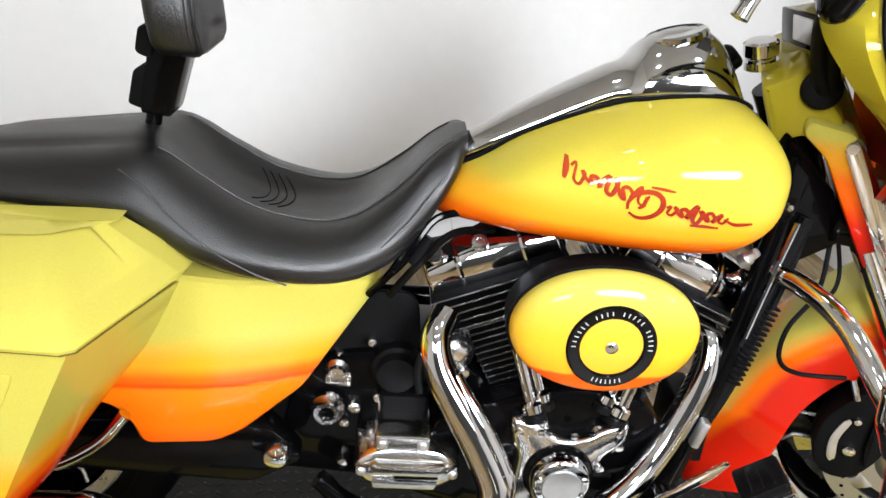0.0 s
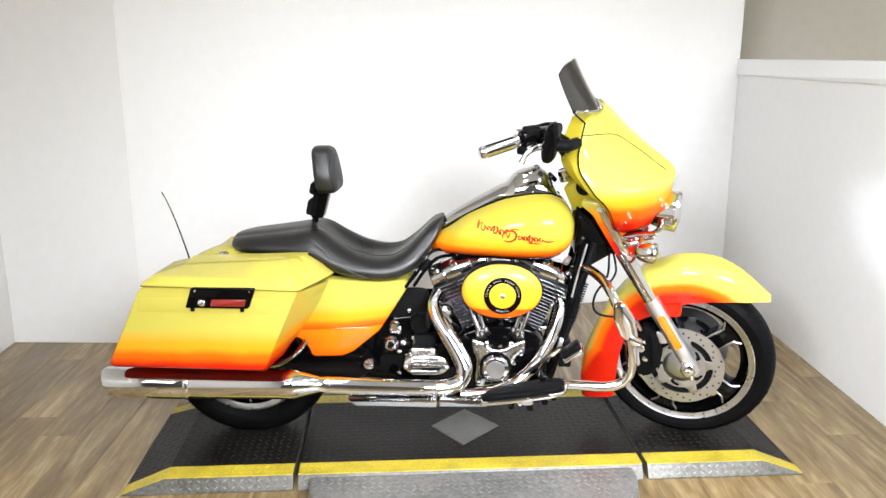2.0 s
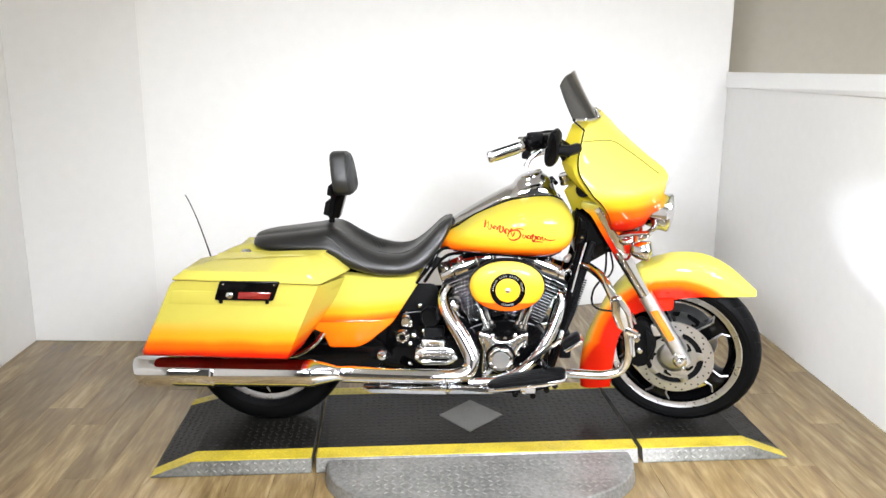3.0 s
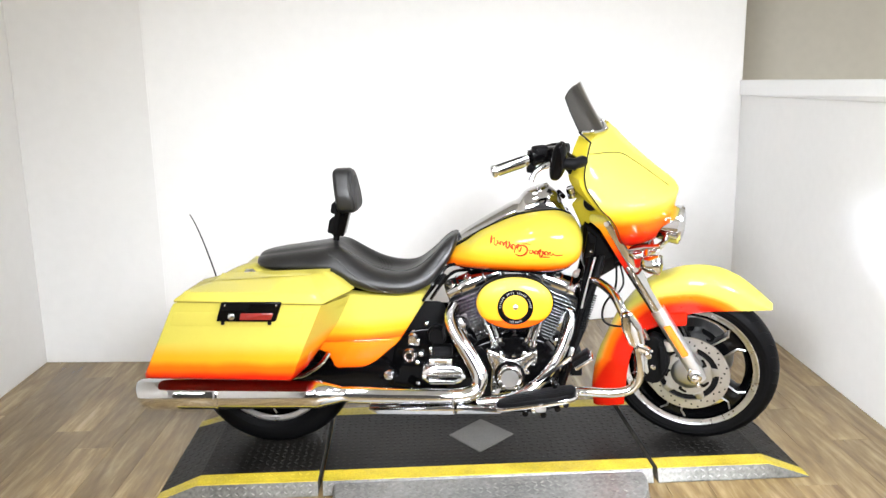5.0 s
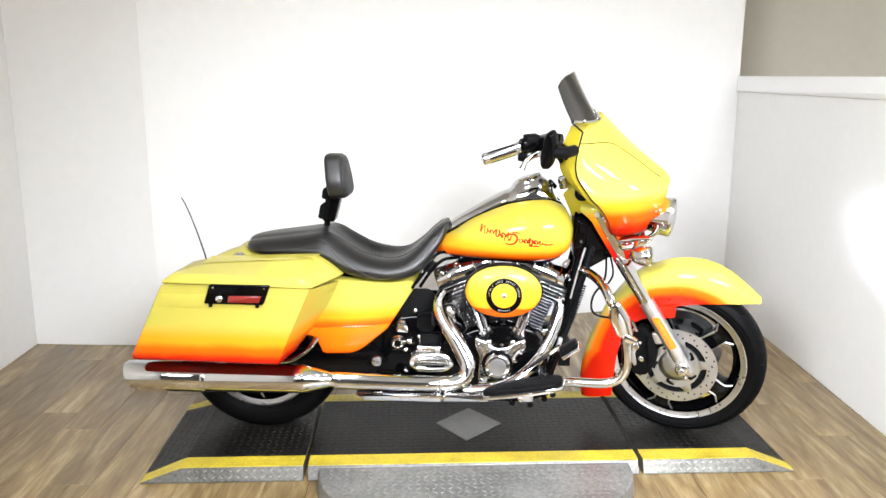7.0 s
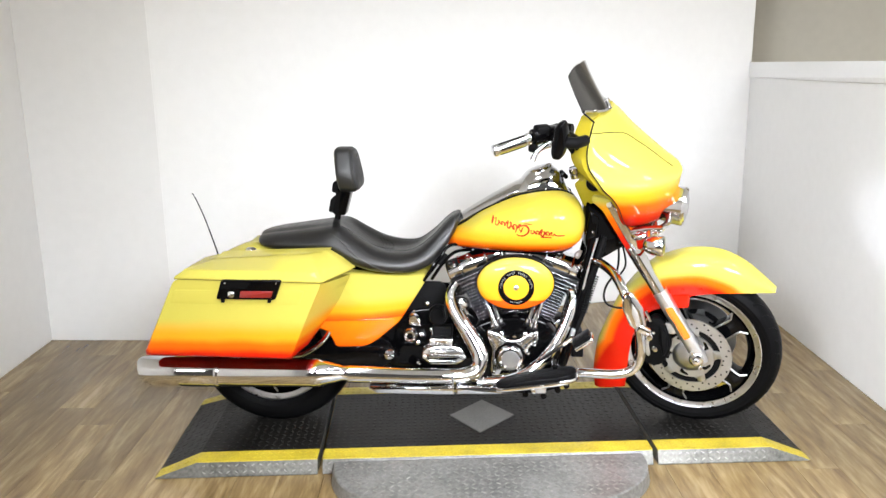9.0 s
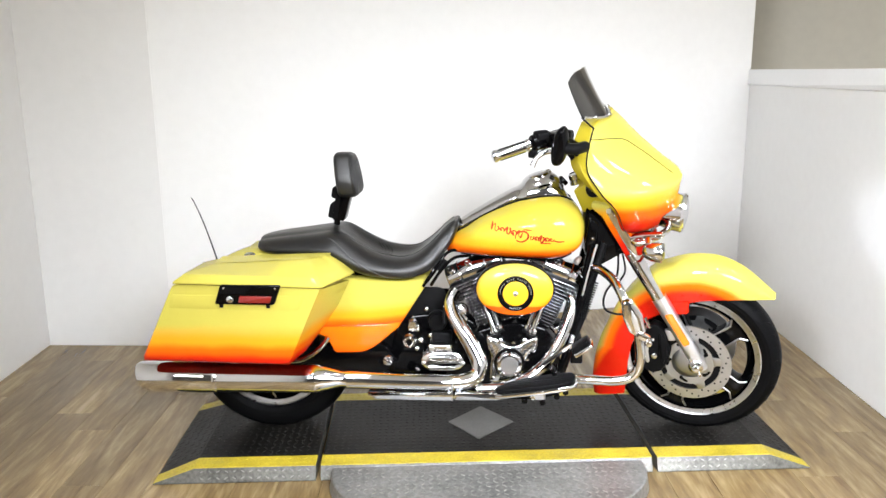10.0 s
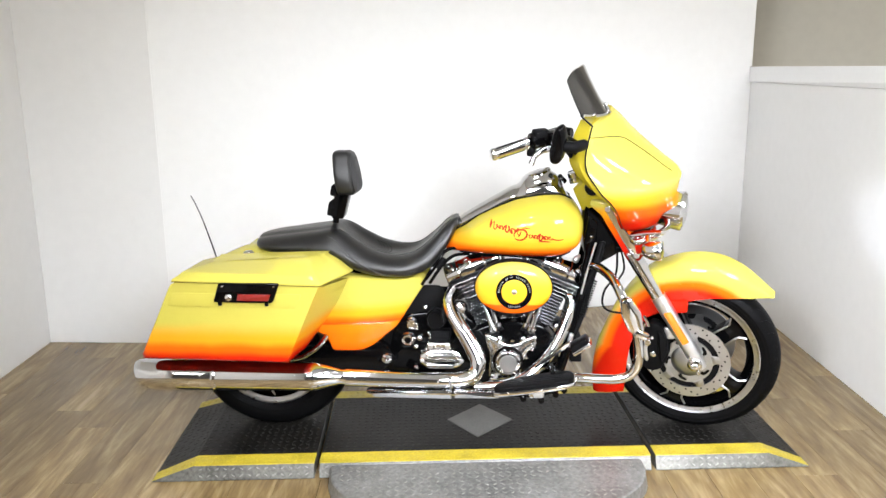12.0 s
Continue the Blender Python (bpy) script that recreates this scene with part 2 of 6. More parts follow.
def sections(stations, n=40, power=2.4, bm=None, under=None):
    """A symmetric body from stations along x: (x, bottom, top, half width, height of the widest line)."""
    bm = bm or bmesh.new()
    loops = []
    for x, lo, hi, w, mid in stations:
        lp = []
        for k in range(n):
            a = 2 * math.pi * k / n
            c, s = math.cos(a), math.sin(a)
            e = 2 / (under if under and s < 0 else power)
            yy = w * math.copysign(abs(c) ** e, c)
            zz = mid + (hi - mid if s > 0 else mid - lo) * math.copysign(abs(s) ** e, s)
            lp.append((x, yy, zz))
        loops.append(lp)
    return rings(bm, loops)


def dense(stations, n):
    return spline(stations, n, False)


def thing(name, label, category, at=(0, 0, 0), group="", kind=""):
    ob = new(name)
    ob.location = at
    ob.empty_display_size = 0.1
    return tagged(ob, label, category, group, kind)

# ---- the booth ----
FLOOR = bpy.data.materials.new("weathered_oak_plank")
FLOOR.use_nodes = True


def wood(m):
    nt = m.node_tree
    b = nt.nodes["Principled BSDF"]
    tc = nt.nodes.new("ShaderNodeTexCoord")
    oi = nt.nodes.new("ShaderNodeObjectInfo")
    mp = nt.nodes.new("ShaderNodeMapping")
    mp.inputs["Scale"].default_value = (9, 1.1, 9)
    nt.links.new(tc.outputs["Object"], mp.inputs["Vector"])
    sh = nt.nodes.new("ShaderNodeVectorMath")
    sh.operation = "ADD"
    comb = nt.nodes.new("ShaderNodeCombineXYZ")
    k = nt.nodes.new("ShaderNodeMath")
    k.operation = "MULTIPLY"
    k.inputs[1].default_value = 57.0
    nt.links.new(oi.outputs["Random"], k.inputs[0])
    nt.links.new(k.outputs[0], comb.inputs[0])
    nt.links.new(k.outputs[0], comb.inputs[1])
    nt.links.new(mp.outputs[0], sh.inputs[0])
    nt.links.new(comb.outputs[0], sh.inputs[1])
    n1 = nt.nodes.new("ShaderNodeTexNoise")
    n1.inputs["Scale"].default_value = 1.6
    n1.inputs["Detail"].default_value = 8
    n1.inputs["Distortion"].default_value = 1.2
    nt.links.new(sh.outputs[0], n1.inputs["Vector"])
    n2 = nt.nodes.new("ShaderNodeTexNoise")
    n2.inputs["Scale"].default_value = 9
    n2.inputs["Detail"].default_value = 5
    nt.links.new(sh.outputs[0], n2.inputs["Vector"])
    ramp = nt.nodes.new("ShaderNodeValToRGB")
    els = ramp.color_ramp.elements
    els[0].position, els[0].color = 0.3, (0.11, 0.07, 0.03, 1)
    els[1].position, els[1].color = 0.68, (0.33, 0.245, 0.125, 1)
    e = els.new(0.5)
    e.color = (0.205, 0.142, 0.063, 1)
    mix = nt.nodes.new("ShaderNodeMath")
    mix.operation = "MULTIPLY_ADD"
    mix.inputs[1].default_value = 0.3
    nt.links.new(n2.outputs["Fac"], mix.inputs[0])
    m2 = nt.nodes.new("ShaderNodeMath")
    m2.operation = "MULTIPLY"
    m2.inputs[1].default_value = 0.7
    nt.links.new(n1.outputs["Fac"], m2.inputs[0])
    nt.links.new(m2.outputs[0], mix.inputs[2])
    nt.links.new(mix.outputs[0], ramp.inputs["Fac"])
    tone = nt.nodes.new("ShaderNodeMapRange")
    tone.inputs["To Min"].default_value, tone.inputs["To Max"].default_value = 0.8, 1.16
    nt.links.new(oi.outputs["Random"], tone.inputs["Value"])
    sc = nt.nodes.new("ShaderNodeVectorMath")
    sc.operation = "SCALE"
    nt.links.new(ramp.outputs["Color"], sc.inputs[0])
    nt.links.new(tone.outputs[0], sc.inputs["Scale"])
    nt.links.new(sc.outputs[0], b.inputs["Base Color"])
    b.inputs["Roughness"].default_value = 0.23
    b.inputs["Specular IOR Level"].default_value = 0.5
    bp = nt.nodes.new("ShaderNodeBump")
    bp.inputs["Strength"].default_value = 0.12
    bp.inputs["Distance"].default_value = 0.002
    nt.links.new(n2.outputs["Fac"], bp.inputs["Height"])
    nt.links.new(bp.outputs[0], b.inputs["Normal"])


wood(FLOOR)
WALL = mat("white_wall_paint", (0.77, 0.765, 0.755), 0.55, vary=0.025, scale=1.4, bump=0.06, bump_scale=150)
BEIGE = mat("beige_wall_paint", (0.66, 0.62, 0.53), 0.6, vary=0.04, scale=1.2, bump=0.06, bump_scale=150)
DARKW = mat("unlit_room_paint", (0.07, 0.07, 0.07), 0.6, vary=0.05, scale=1.2)
TRIMW = mat("white_trim_paint", (0.82, 0.82, 0.82), 0.35, vary=0.02, scale=3)
CEIL = mat("ceiling_paint", (0.62, 0.62, 0.62), 0.7, vary=0.06, scale=2)


def wall(name, a, b, height, thick, material, base=0.0, label=""):
    """An upright wall whose near face runs on the floor from a to b; the thickness lies on its left hand."""
    ax, ay = a
    bx, by = b
    length = math.hypot(bx - ax, by - ay)
    turn = math.degrees(math.atan2(by - ay, bx - ax))
    bm = box((length, thick, height - base), (length / 2, thick / 2, (height + base) / 2), 0.003)
    bm.transform(pose(ax, ay, 0, 0, 0, turn))
    ob = part(name, bm, material, None, smooth=0)
    return tagged(ob, label, "wall", kind="structure")


CORNER_L, KINK, CORNER_R = (-1.52, 0.98), (-0.85, 1.0), (2.345, 2.064)
RIGHT_END = (2.72, -4.6)
LEFT_END = (-1.0, -4.6)
wall("wall_back_left", CORNER_L, KINK, 3.4, 0.12, WALL, label="short white painted back wall panel beside the corner")
wall("wall_back", KINK, CORNER_R, 3.4, 0.12, WALL, label="plain white painted wall behind the motorcycle")
wall("wall_left", LEFT_END, (CORNER_L[0] - 0.003, CORNER_L[1] + 0.03), 3.4, 0.12, WALL, label="white painted side wall of the photo booth")
wall("wall_right", (CORNER_R[0] - 0.002, CORNER_R[1] + 0.03), RIGHT_END, 1.312, 0.14, WALL, label="low white painted partition wall")
wall("wall_far", (3.9, 3.2), (4.2, -4.6), 3.4, 0.12, BEIGE, label="beige wall beyond the low partition")
wall("wall_far_back", (2.3, 3.2), (3.9, 3.2), 3.4, 0.12, BEIGE, label="beige wall beyond the partition")
# Unseen wall; its near-black paint stands in for the unlit room behind.
wall("wall_front", (4.2, -4.6), (-1.0, -4.6), 3.4, 0.12, DARKW, label="unseen dark wall standing in for the dim room behind the camera")
cap_dir = Vector((RIGHT_END[0] - CORNER_R[0], RIGHT_END[1] - CORNER_R[1], 0))
bm = box((cap_dir.length, 0.17, 0.09), (cap_dir.length / 2, 0.072, 1.357), 0.004)
bm.transform(pose(CORNER_R[0], CORNER_R[1], 0, 0, 0, math.degrees(math.atan2(cap_dir.y, cap_dir.x))))
tagged(part("trim", bm, TRIMW, None), "white wooden cap board along the partition top", "trim", kind="structure")
bm = box((7, 9, 0.1), (1.4, -0.8, 3.45), 0.003)
tagged(part("ceiling", bm, CEIL, None, smooth=0), "plain pale grey ceiling above the booth", "ceiling", kind="structure")
bm = box((7, 9, 0.1), (1.4, -0.8, -0.062), 0.003)
SUBFLOOR = mat("dark_subfloor", (0.05, 0.04, 0.03), 0.8)
floor = tagged(part("floor", bm, SUBFLOOR, None, smooth=0), "weathered oak plank floor", "floor", kind="structure")


# ---- ceiling lamps ----
LAMP = bpy.data.materials.new("lamp_diffuser")
LAMP.use_nodes = True
LAMP.node_tree.nodes["Principled BSDF"].inputs["Base Color"].default_value = (0.9, 0.9, 0.9, 1)
LAMP.node_tree.nodes["Principled BSDF"].inputs["Emission Color"].default_value = (1, 0.97, 0.92, 1)
LAMP.node_tree.nodes["Principled BSDF"].inputs["Emission Strength"].default_value = 20.0


FLOOD = 84


def ceiling_lamp(at, radius=0.11, power=90, colour=(0.95, 0.985, 1.05), spread=100):
    """A round surface lamp under the ceiling, its diffuser a little below the rim."""
    lamp = thing("ceiling_light", "round white ceiling light with a flat glowing diffuser", "ceiling light", at, "ceiling lights")
    part("rim", lathe([(0.04, radius + 0.03), (0.0, radius + 0.035), (-0.045, radius + 0.03), (-0.05, radius + 0.012), (-0.035, radius + 0.004)], (0, 0, 0), (0, 0, 1), 32), TRIMW, lamp)
    part("diffuser", lathe([(-0.034, radius + 0.002), (-0.046, radius * 0.9), (-0.049, 0)], (0, 0, 0), (0, 0, 1), 32), LAMP, lamp, "glowing white diffuser")
    li = bpy.data.lights.new("lamp_glow", "AREA")
    li.spread = radians(spread)
    li.shape, li.size, li.energy, li.color = "DISK", radius * 2, power, colour
    ob = new("lamp_glow", li)
    ob.location = (at[0], at[1], at[2] - 0.06)


for y, power in ((-0.3, 3), (-1.6, 48), (-2.9, 52)):
    for x in (0.3, 1.75):
        ceiling_lamp((x, y, 3.36), power=power)
for y in (0.45, -0.45):
    ceiling_lamp((3.45, y, 3.36), power=40, spread=160)


def flood_light(at, aim, power, wide=1.2, high=0.8):
    """An unseen flood lamp on a wall, turned to its aim point."""
    fl = thing("flood_light", "unseen black framed white flood light", "flood light", at, "flood lights")
    turn = (Vector(aim) - Vector(at)).to_track_quat("-Z", "Y")
    fl.rotation_euler = turn.to_euler()
    part("housing", box((wide + 0.06, high + 0.06, 0.08), (0, 0, 0.03), 0.012), MATBLACK, fl, "black metal housing")
    part("diffuser", box((wide, high, 0.02), (0, 0, -0.014), 0.006), LAMP, fl, "glowing white diffuser")
    part("bracket", box((0.06, 0.06, 0.3), (0, 0, 0.2), 0.008), MATBLACK, fl)
    li = bpy.data.lights.new("flood_glow", "AREA")
    li.shape, li.size, li.size_y, li.energy, li.color = "RECTANGLE", wide, high, power, (0.945, 0.985, 1.06)
    li.spread = radians(50)
    ob = new("flood_glow", li)
    ob.rotation_euler = fl.rotation_euler
    ob.location = Vector(at) + turn @ Vector((0, 0, -0.03))


# Added out of view: one brightens the partition, one lights the motorcycle.
flood_light((-0.3, -4.2, 2.45), (2.6, 0.6, 0.45), FLOOD * 0.9)
flood_light((2.35, -4.25, 2.45), (0.7, 0.3, 0.15), FLOOD * 1.6, 1.9, 1.3)


def added_spot(at, aim, power):
    """An added spot lamp on the end wall, out of view, standing in for the unknown source of a long pool of cool light
    on the low partition.
    """
    sp = thing("added_spot_light", "added black can spot light, out of view", "spot light", at)
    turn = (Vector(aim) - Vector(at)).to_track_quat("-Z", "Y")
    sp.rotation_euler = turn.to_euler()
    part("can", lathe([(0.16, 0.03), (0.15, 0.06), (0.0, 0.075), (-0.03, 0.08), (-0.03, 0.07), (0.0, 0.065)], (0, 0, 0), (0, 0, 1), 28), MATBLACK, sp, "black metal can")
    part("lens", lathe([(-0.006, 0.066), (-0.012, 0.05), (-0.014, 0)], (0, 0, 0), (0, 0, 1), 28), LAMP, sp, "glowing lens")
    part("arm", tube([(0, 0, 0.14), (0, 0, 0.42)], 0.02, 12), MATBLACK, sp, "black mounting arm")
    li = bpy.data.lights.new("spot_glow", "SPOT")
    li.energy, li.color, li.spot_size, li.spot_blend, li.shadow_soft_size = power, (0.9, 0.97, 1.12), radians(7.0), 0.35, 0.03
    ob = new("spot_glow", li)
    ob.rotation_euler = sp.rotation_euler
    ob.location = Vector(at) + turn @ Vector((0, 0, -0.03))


# Unseen lamp beyond the partition, added for the glare on the fairing.
flood_light((3.85, -1.35, 2.2), (1.3, -0.2, 1.0), FLOOD * 0.11, 0.9, 0.9)
added_spot((1.1, -4.3, 0.34), (2.45, -0.15, 0.72), 2800)


# ---- the platform ----
def tread_plate(name, base, rough, metal, vary, wear, spec=0.2):
    """Steel plate with scuffs and dirt at two scales."""
    return mat(name, base, rough, metal, vary=vary, scale=wear, bump=0.18, bump_scale=110, spec=spec)


DECKM = tread_plate("worn_black_deck_coating", (0.008, 0.0074, 0.0066), 0.4, 0.0, 0.95, 4, 0.14)
LUGM = tread_plate("worn_black_tread", (0.0145, 0.0136, 0.0122), 0.36, 0.0, 0.9, 5, 0.2)
APRONM = tread_plate("bright_galvanised_plate", (0.2, 0.198, 0.188), 0.36, 0.4, 0.5, 5)
PLATE = tread_plate("galvanised_tread_plate", (0.12, 0.117, 0.107), 0.36, 0.35, 0.6, 6)
BRIGHTLUG = tread_plate("bright_worn_lug", (0.22, 0.215, 0.2), 0.34, 0.5, 0.5, 12)
SAFETY = mat("worn_yellow_safety_paint", (0.42, 0.33, 0.025), 0.45, vary=0.4, scale=11, bump=0.1, bump_scale=150)
PT = pose(-0.342, -0.432, 0, 0, 0, 6.0)
TOP = 0.052
LEN, DEEP, FOOT, RAMP, BAND = 2.335, 0.675, 0.02, 0.14, 0.072
lift = thing("motorcycle_lift_platform", "low black steel platform with yellow safety edges on the floor", "platform")


def placed(bm):
    bm.transform(PT)
    return bm


def lugs(bm, x0, x1, y0, y1, z, pitch=0.03, size=0.024, plane=None, clip=None):
    """Raised tread lugs, turned one way and the other in turn."""
    k = 0
    rows = max(1, int((y1 - y0) / pitch))
    cols = max(1, int((x1 - x0) / pitch))
    for j in range(rows):
        for i in range(cols):
            x, y = x0 + (i + 0.5) * (x1 - x0) / cols, y0 + (j + 0.5) * (y1 - y0) / rows
            if clip and not clip(x, y):
                continue
            a = radians(45 if (i + j) % 2 else -45)
            c, s = math.cos(a), math.sin(a)
            low, high = [], []
            for u, v in ((-0.5, 0), (-0.2, -0.15), (0.2, -0.15), (0.5, 0), (0.2, 0.15), (-0.2, 0.15)):
                px, py = u * size * c - v * size * s, u * size * s + v * size * c
                low.append((x + px, y + py, 0.0))
                high.append((x + px * 0.8, y + py * 0.6, 0.0016))
            if plane:
                low, high = [plane(*q) for q in low], [plane(*q) for q in high]
            else:
                low, high = [(a_, b_, z + h) for a_, b_, h in low], [(a_, b_, z + h) for a_, b_, h in high]
            vs0, vs1 = [bm.verts.new(q) for q in low], [bm.verts.new(q) for q in high]
            for q in range(6):
                bm.faces.new((vs0[q], vs0[(q + 1) % 6], vs1[(q + 1) % 6], vs1[q]))
            bm.faces.new(vs1)
    return bm


SEC = ((0.0, 0.566, RAMP, 0.0), (0.584, 1.766, 0.0, 0.0), (1.784, LEN, 0.0, RAMP))
for x0, x1, r0, r1 in SEC:
    a, b = x0 + r0, x1 - r1
    lo = [(x0, 0), (x1, 0), (x1, DEEP), (x0, DEEP)]
    hi = [(a, FOOT), (b, FOOT), (b, DEEP - FOOT), (a, DEEP - FOOT)]
    bm = rings(bmesh.new(), [[(x, y, 0.001) for x, y in lo], [(x, y, 0.005) for x, y in lo], [(x, y, TOP - 0.004) for x, y in hi]])
    sec = part("deck_section", placed(bm), PLATE, lift, "galvanised tread plate edge", smooth=0)
    tagged(part("tread_lug", placed(lugs(bmesh.new(), a + 0.012, b - 0.012, 0.004, 0.058, 0, 0.027, 0.022, lambda x, y, h: (x, y * FOOT / 0.055 - h, 0.003 + y * (TOP - 0.01) / 0.055))), BRIGHTLUG, sec, smooth=0), kind="stuff")
    # dark coated deck, with its ramp at an open end
    y0, y1 = FOOT + BAND, DEEP - FOOT - BAND
    deck = rings(bmesh.new(), [[(x, y, z) for x, y in ((a, y0), (b, y0), (b, y1), (a, y1))] for z in (TOP - 0.004, TOP)])
    dk = part("deck_surface", placed(deck), DECKM, lift, "worn black tread surface", smooth=0)
    tagged(part("tread_lug", placed(lugs(bmesh.new(), a, b, y0, y1, TOP, 0.026, 0.021)), LUGM, dk, smooth=0), kind="stuff")
    for yy in (FOOT, DEEP - FOOT - BAND):
        st = rings(bmesh.new(), [[(x, y, z) for x, y in ((a, yy), (b, yy), (b, yy + BAND), (a, yy + BAND))] for z in (TOP - 0.004, TOP + 0.0006)])
        sp = part("safety_stripe", placed(st), SAFETY, lift, "worn yellow painted stripe", smooth=0)
        tagged(part("tread_lug", placed(lugs(bmesh.new(), a, b, yy + 0.004, yy + BAND - 0.004, TOP + 0.0006, 0.026, 0.021)), SAFETY, sp, smooth=0), kind="stuff")
    for r, xa, xb in ((r0, x0, a), (r1, x1, b)):
        if r:
            edges = (0.0, BAND * 0.85, DEEP - BAND * 0.85, DEEP), (FOOT, FOOT + BAND, DEEP - FOOT - BAND, DEEP - FOOT)
            for k, (ma, nm) in enumerate(((SAFETY, "ramp_stripe"), (DECKM, "ramp_surface"), (SAFETY, "ramp_stripe"))):
                lo_y, hi_y = (edges[0][k], edges[0][k + 1]), (edges[1][k], edges[1][k + 1])
                q = [(xa, lo_y[0], 0.0065), (xb, hi_y[0], TOP), (xb, hi_y[1], TOP), (xa, lo_y[1], 0.0065)]
                bm = rings(bmesh.new(), [[(x, y, z - 0.004) for x, y, z in q], q])
                rp = part(nm, placed(bm), ma, lift, smooth=0)

                def on_ramp(x, y, h, xa=xa, xb=xb):
                    return (x, y, 0.0065 + (TOP - 0.0065) * (x - xa) / (xb - xa) + h)
                ya, yb = max(lo_y[0], hi_y[0]) + 0.003, min(lo_y[1], hi_y[1]) - 0.003
                tagged(part("tread_lug", placed(lugs(bmesh.new(), min(xa, xb) + 0.004, max(xa, xb), ya, yb, 0, 0.026, 0.021, on_ramp)), SAFETY if ma is SAFETY else LUGM, rp, smooth=0), kind="stuff")

# half-round apron plate in front of the middle section, level with the deck
apron = thing("turning_plate", "half-round galvanised tread plate in front of the platform", "metal plate")
AX, AR = 1.176, 0.545


def apron_edge(r):
    return [(AX + r * math.cos(t) * 1.0, -0.004 + r * 0.66 * math.copysign(abs(math.sin(t)) ** 0.8, math.sin(t))) for t in np.linspace(math.pi, 2 * math.pi, 48)]


bm = rings(bmesh.new(), [[(x, y, z) for x, y in apron_edge(r)] for r, z in ((AR + 0.012, 0.001), (AR + 0.004, TOP - 0.006), (AR, TOP - 0.003), (AR - 0.004, TOP - 0.002))])
part("plate", placed(bm), APRONM, apron, smooth=0)
tagged(part("tread_lug", placed(lugs(bmesh.new(), AX - AR, AX + AR, -0.36, -0.008, TOP - 0.002, 0.027, 0.022, None, lambda x, y: ((x - AX) / (AR - 0.02)) ** 2 + abs(y / ((AR - 0.02) * 0.66)) ** 2.3 < 1)), BRIGHTLUG, apron, smooth=0), kind="stuff")

bm = rings(bmesh.new(), [[(x, y, z) for x, y in inset([(0.79, -0.125), (0.921, 0.035), (0.789, 0.175), (0.666, 0.02)], d)] for z, d in ((TOP + 0.001, 0), (TOP + 0.004, 0), (TOP + 0.005, 0.002))])
part("centre_plate", bm, tread_plate("worn_bare_steel", (0.13, 0.128, 0.12), 0.5, 0.3, 0.35, 14), lift, "bare diamond-shaped steel plate", smooth=0)

# ---- the motorcycle ----
bike = thing("motorcycle", "yellow to red fade painted touring motorcycle parked on the platform", "motorcycle", (0, 0, 0))
BZ = 0.0
AXLE_F, AXLE_R = (1.588, 0, 0.364), (0.0, 0, 0.366)
STEER = Matrix.Translation((1.78, 0, 0.045)) @ Matrix.Rotation(radians(-22), 4, Vector((-0.438, 0, 0.899))) @ Matrix.Translation((-1.78, 0, -0.045))


def bp(name, bm, material, parent=None, label="", smooth=35.0, steered=False):
    """A part of the motorcycle, given in the place's own measure."""
    if steered:
        bm.transform(STEER)
    if parent is None:
        bm.transform(Matrix.Translation((0, 0, -BZ)))
        return part(name, bm, material, bike, label, smooth)
    bm.transform(Matrix.Translation((0, 0, -BZ)))
    return part(name, bm, material, parent, label, smooth)


# fuel tank
TANK = [(0.659, 0.757, 0.772, 0.012, 0.765), (0.69, 0.756, 0.82, 0.075, 0.785), (0.742, 0.756, 0.853, 0.128, 0.81), (0.80, 0.753, 0.893, 0.166, 0.83),
        (0.90, 0.748, 0.94, 0.196, 0.85), (0.978, 0.745, 0.964, 0.209, 0.86), (1.057, 0.746, 0.972, 0.211, 0.866), (1.102, 0.757, 0.962, 0.202, 0.868),
        (1.141, 0.782, 0.93, 0.173, 0.867), (1.158, 0.812, 0.895, 0.125, 0.866), (1.165, 0.845, 0.872, 0.05, 0.862)]
tank = bp("fuel_tank", sections(dense(TANK, 44), 64, 2.5, under=3.0), TANKP, None, "yellow fuel tank fading to orange and red underneath")
TKD = dense(TANK, 200)


def on_tank(x, z, lift=0.0012):
    """The near side of the tank at a height."""
    lo, hi, w, mid = (np.interp(x, TKD[:, 0], TKD[:, k]) for k in (1, 2, 3, 4))
    h = (hi - mid) if z > mid else (mid - lo)
    return -w * max(0.0, 1 - min(1, abs(z - mid) / h) ** (2.5 if z > mid else 3.0)) ** (0.4 if z > mid else 1 / 3.0) - lift


def stroke(pts, width):
    """A brush stroke that lies on the tank: (x, z) along its middle."""
    p = spline(pts, max(6, 5 * len(pts)), False)
    t = np.gradient(p, axis=0)
    t /= np.linalg.norm(t, axis=1, keepdims=True) + 1e-9
    bm = bmesh.new()
    loops = []
    m = len(p)
    for i in range(m):
        wd = width * (0.45 + 0.55 * math.sin(math.pi * (i + 0.7) / (m + 0.4)))
        n = np.array([-t[i, 1], t[i, 0]])
        a, b = p[i] + n * wd / 2, p[i] - n * wd / 2
        loops.append([(a[0], on_tank(*a, 0.002), a[1]), (b[0], on_tank(*b, 0.002), b[1]), (b[0], on_tank(*b, -0.001), b[1]), (a[0], on_tank(*a, -0.001), a[1])])
    return rings(bm, loops)


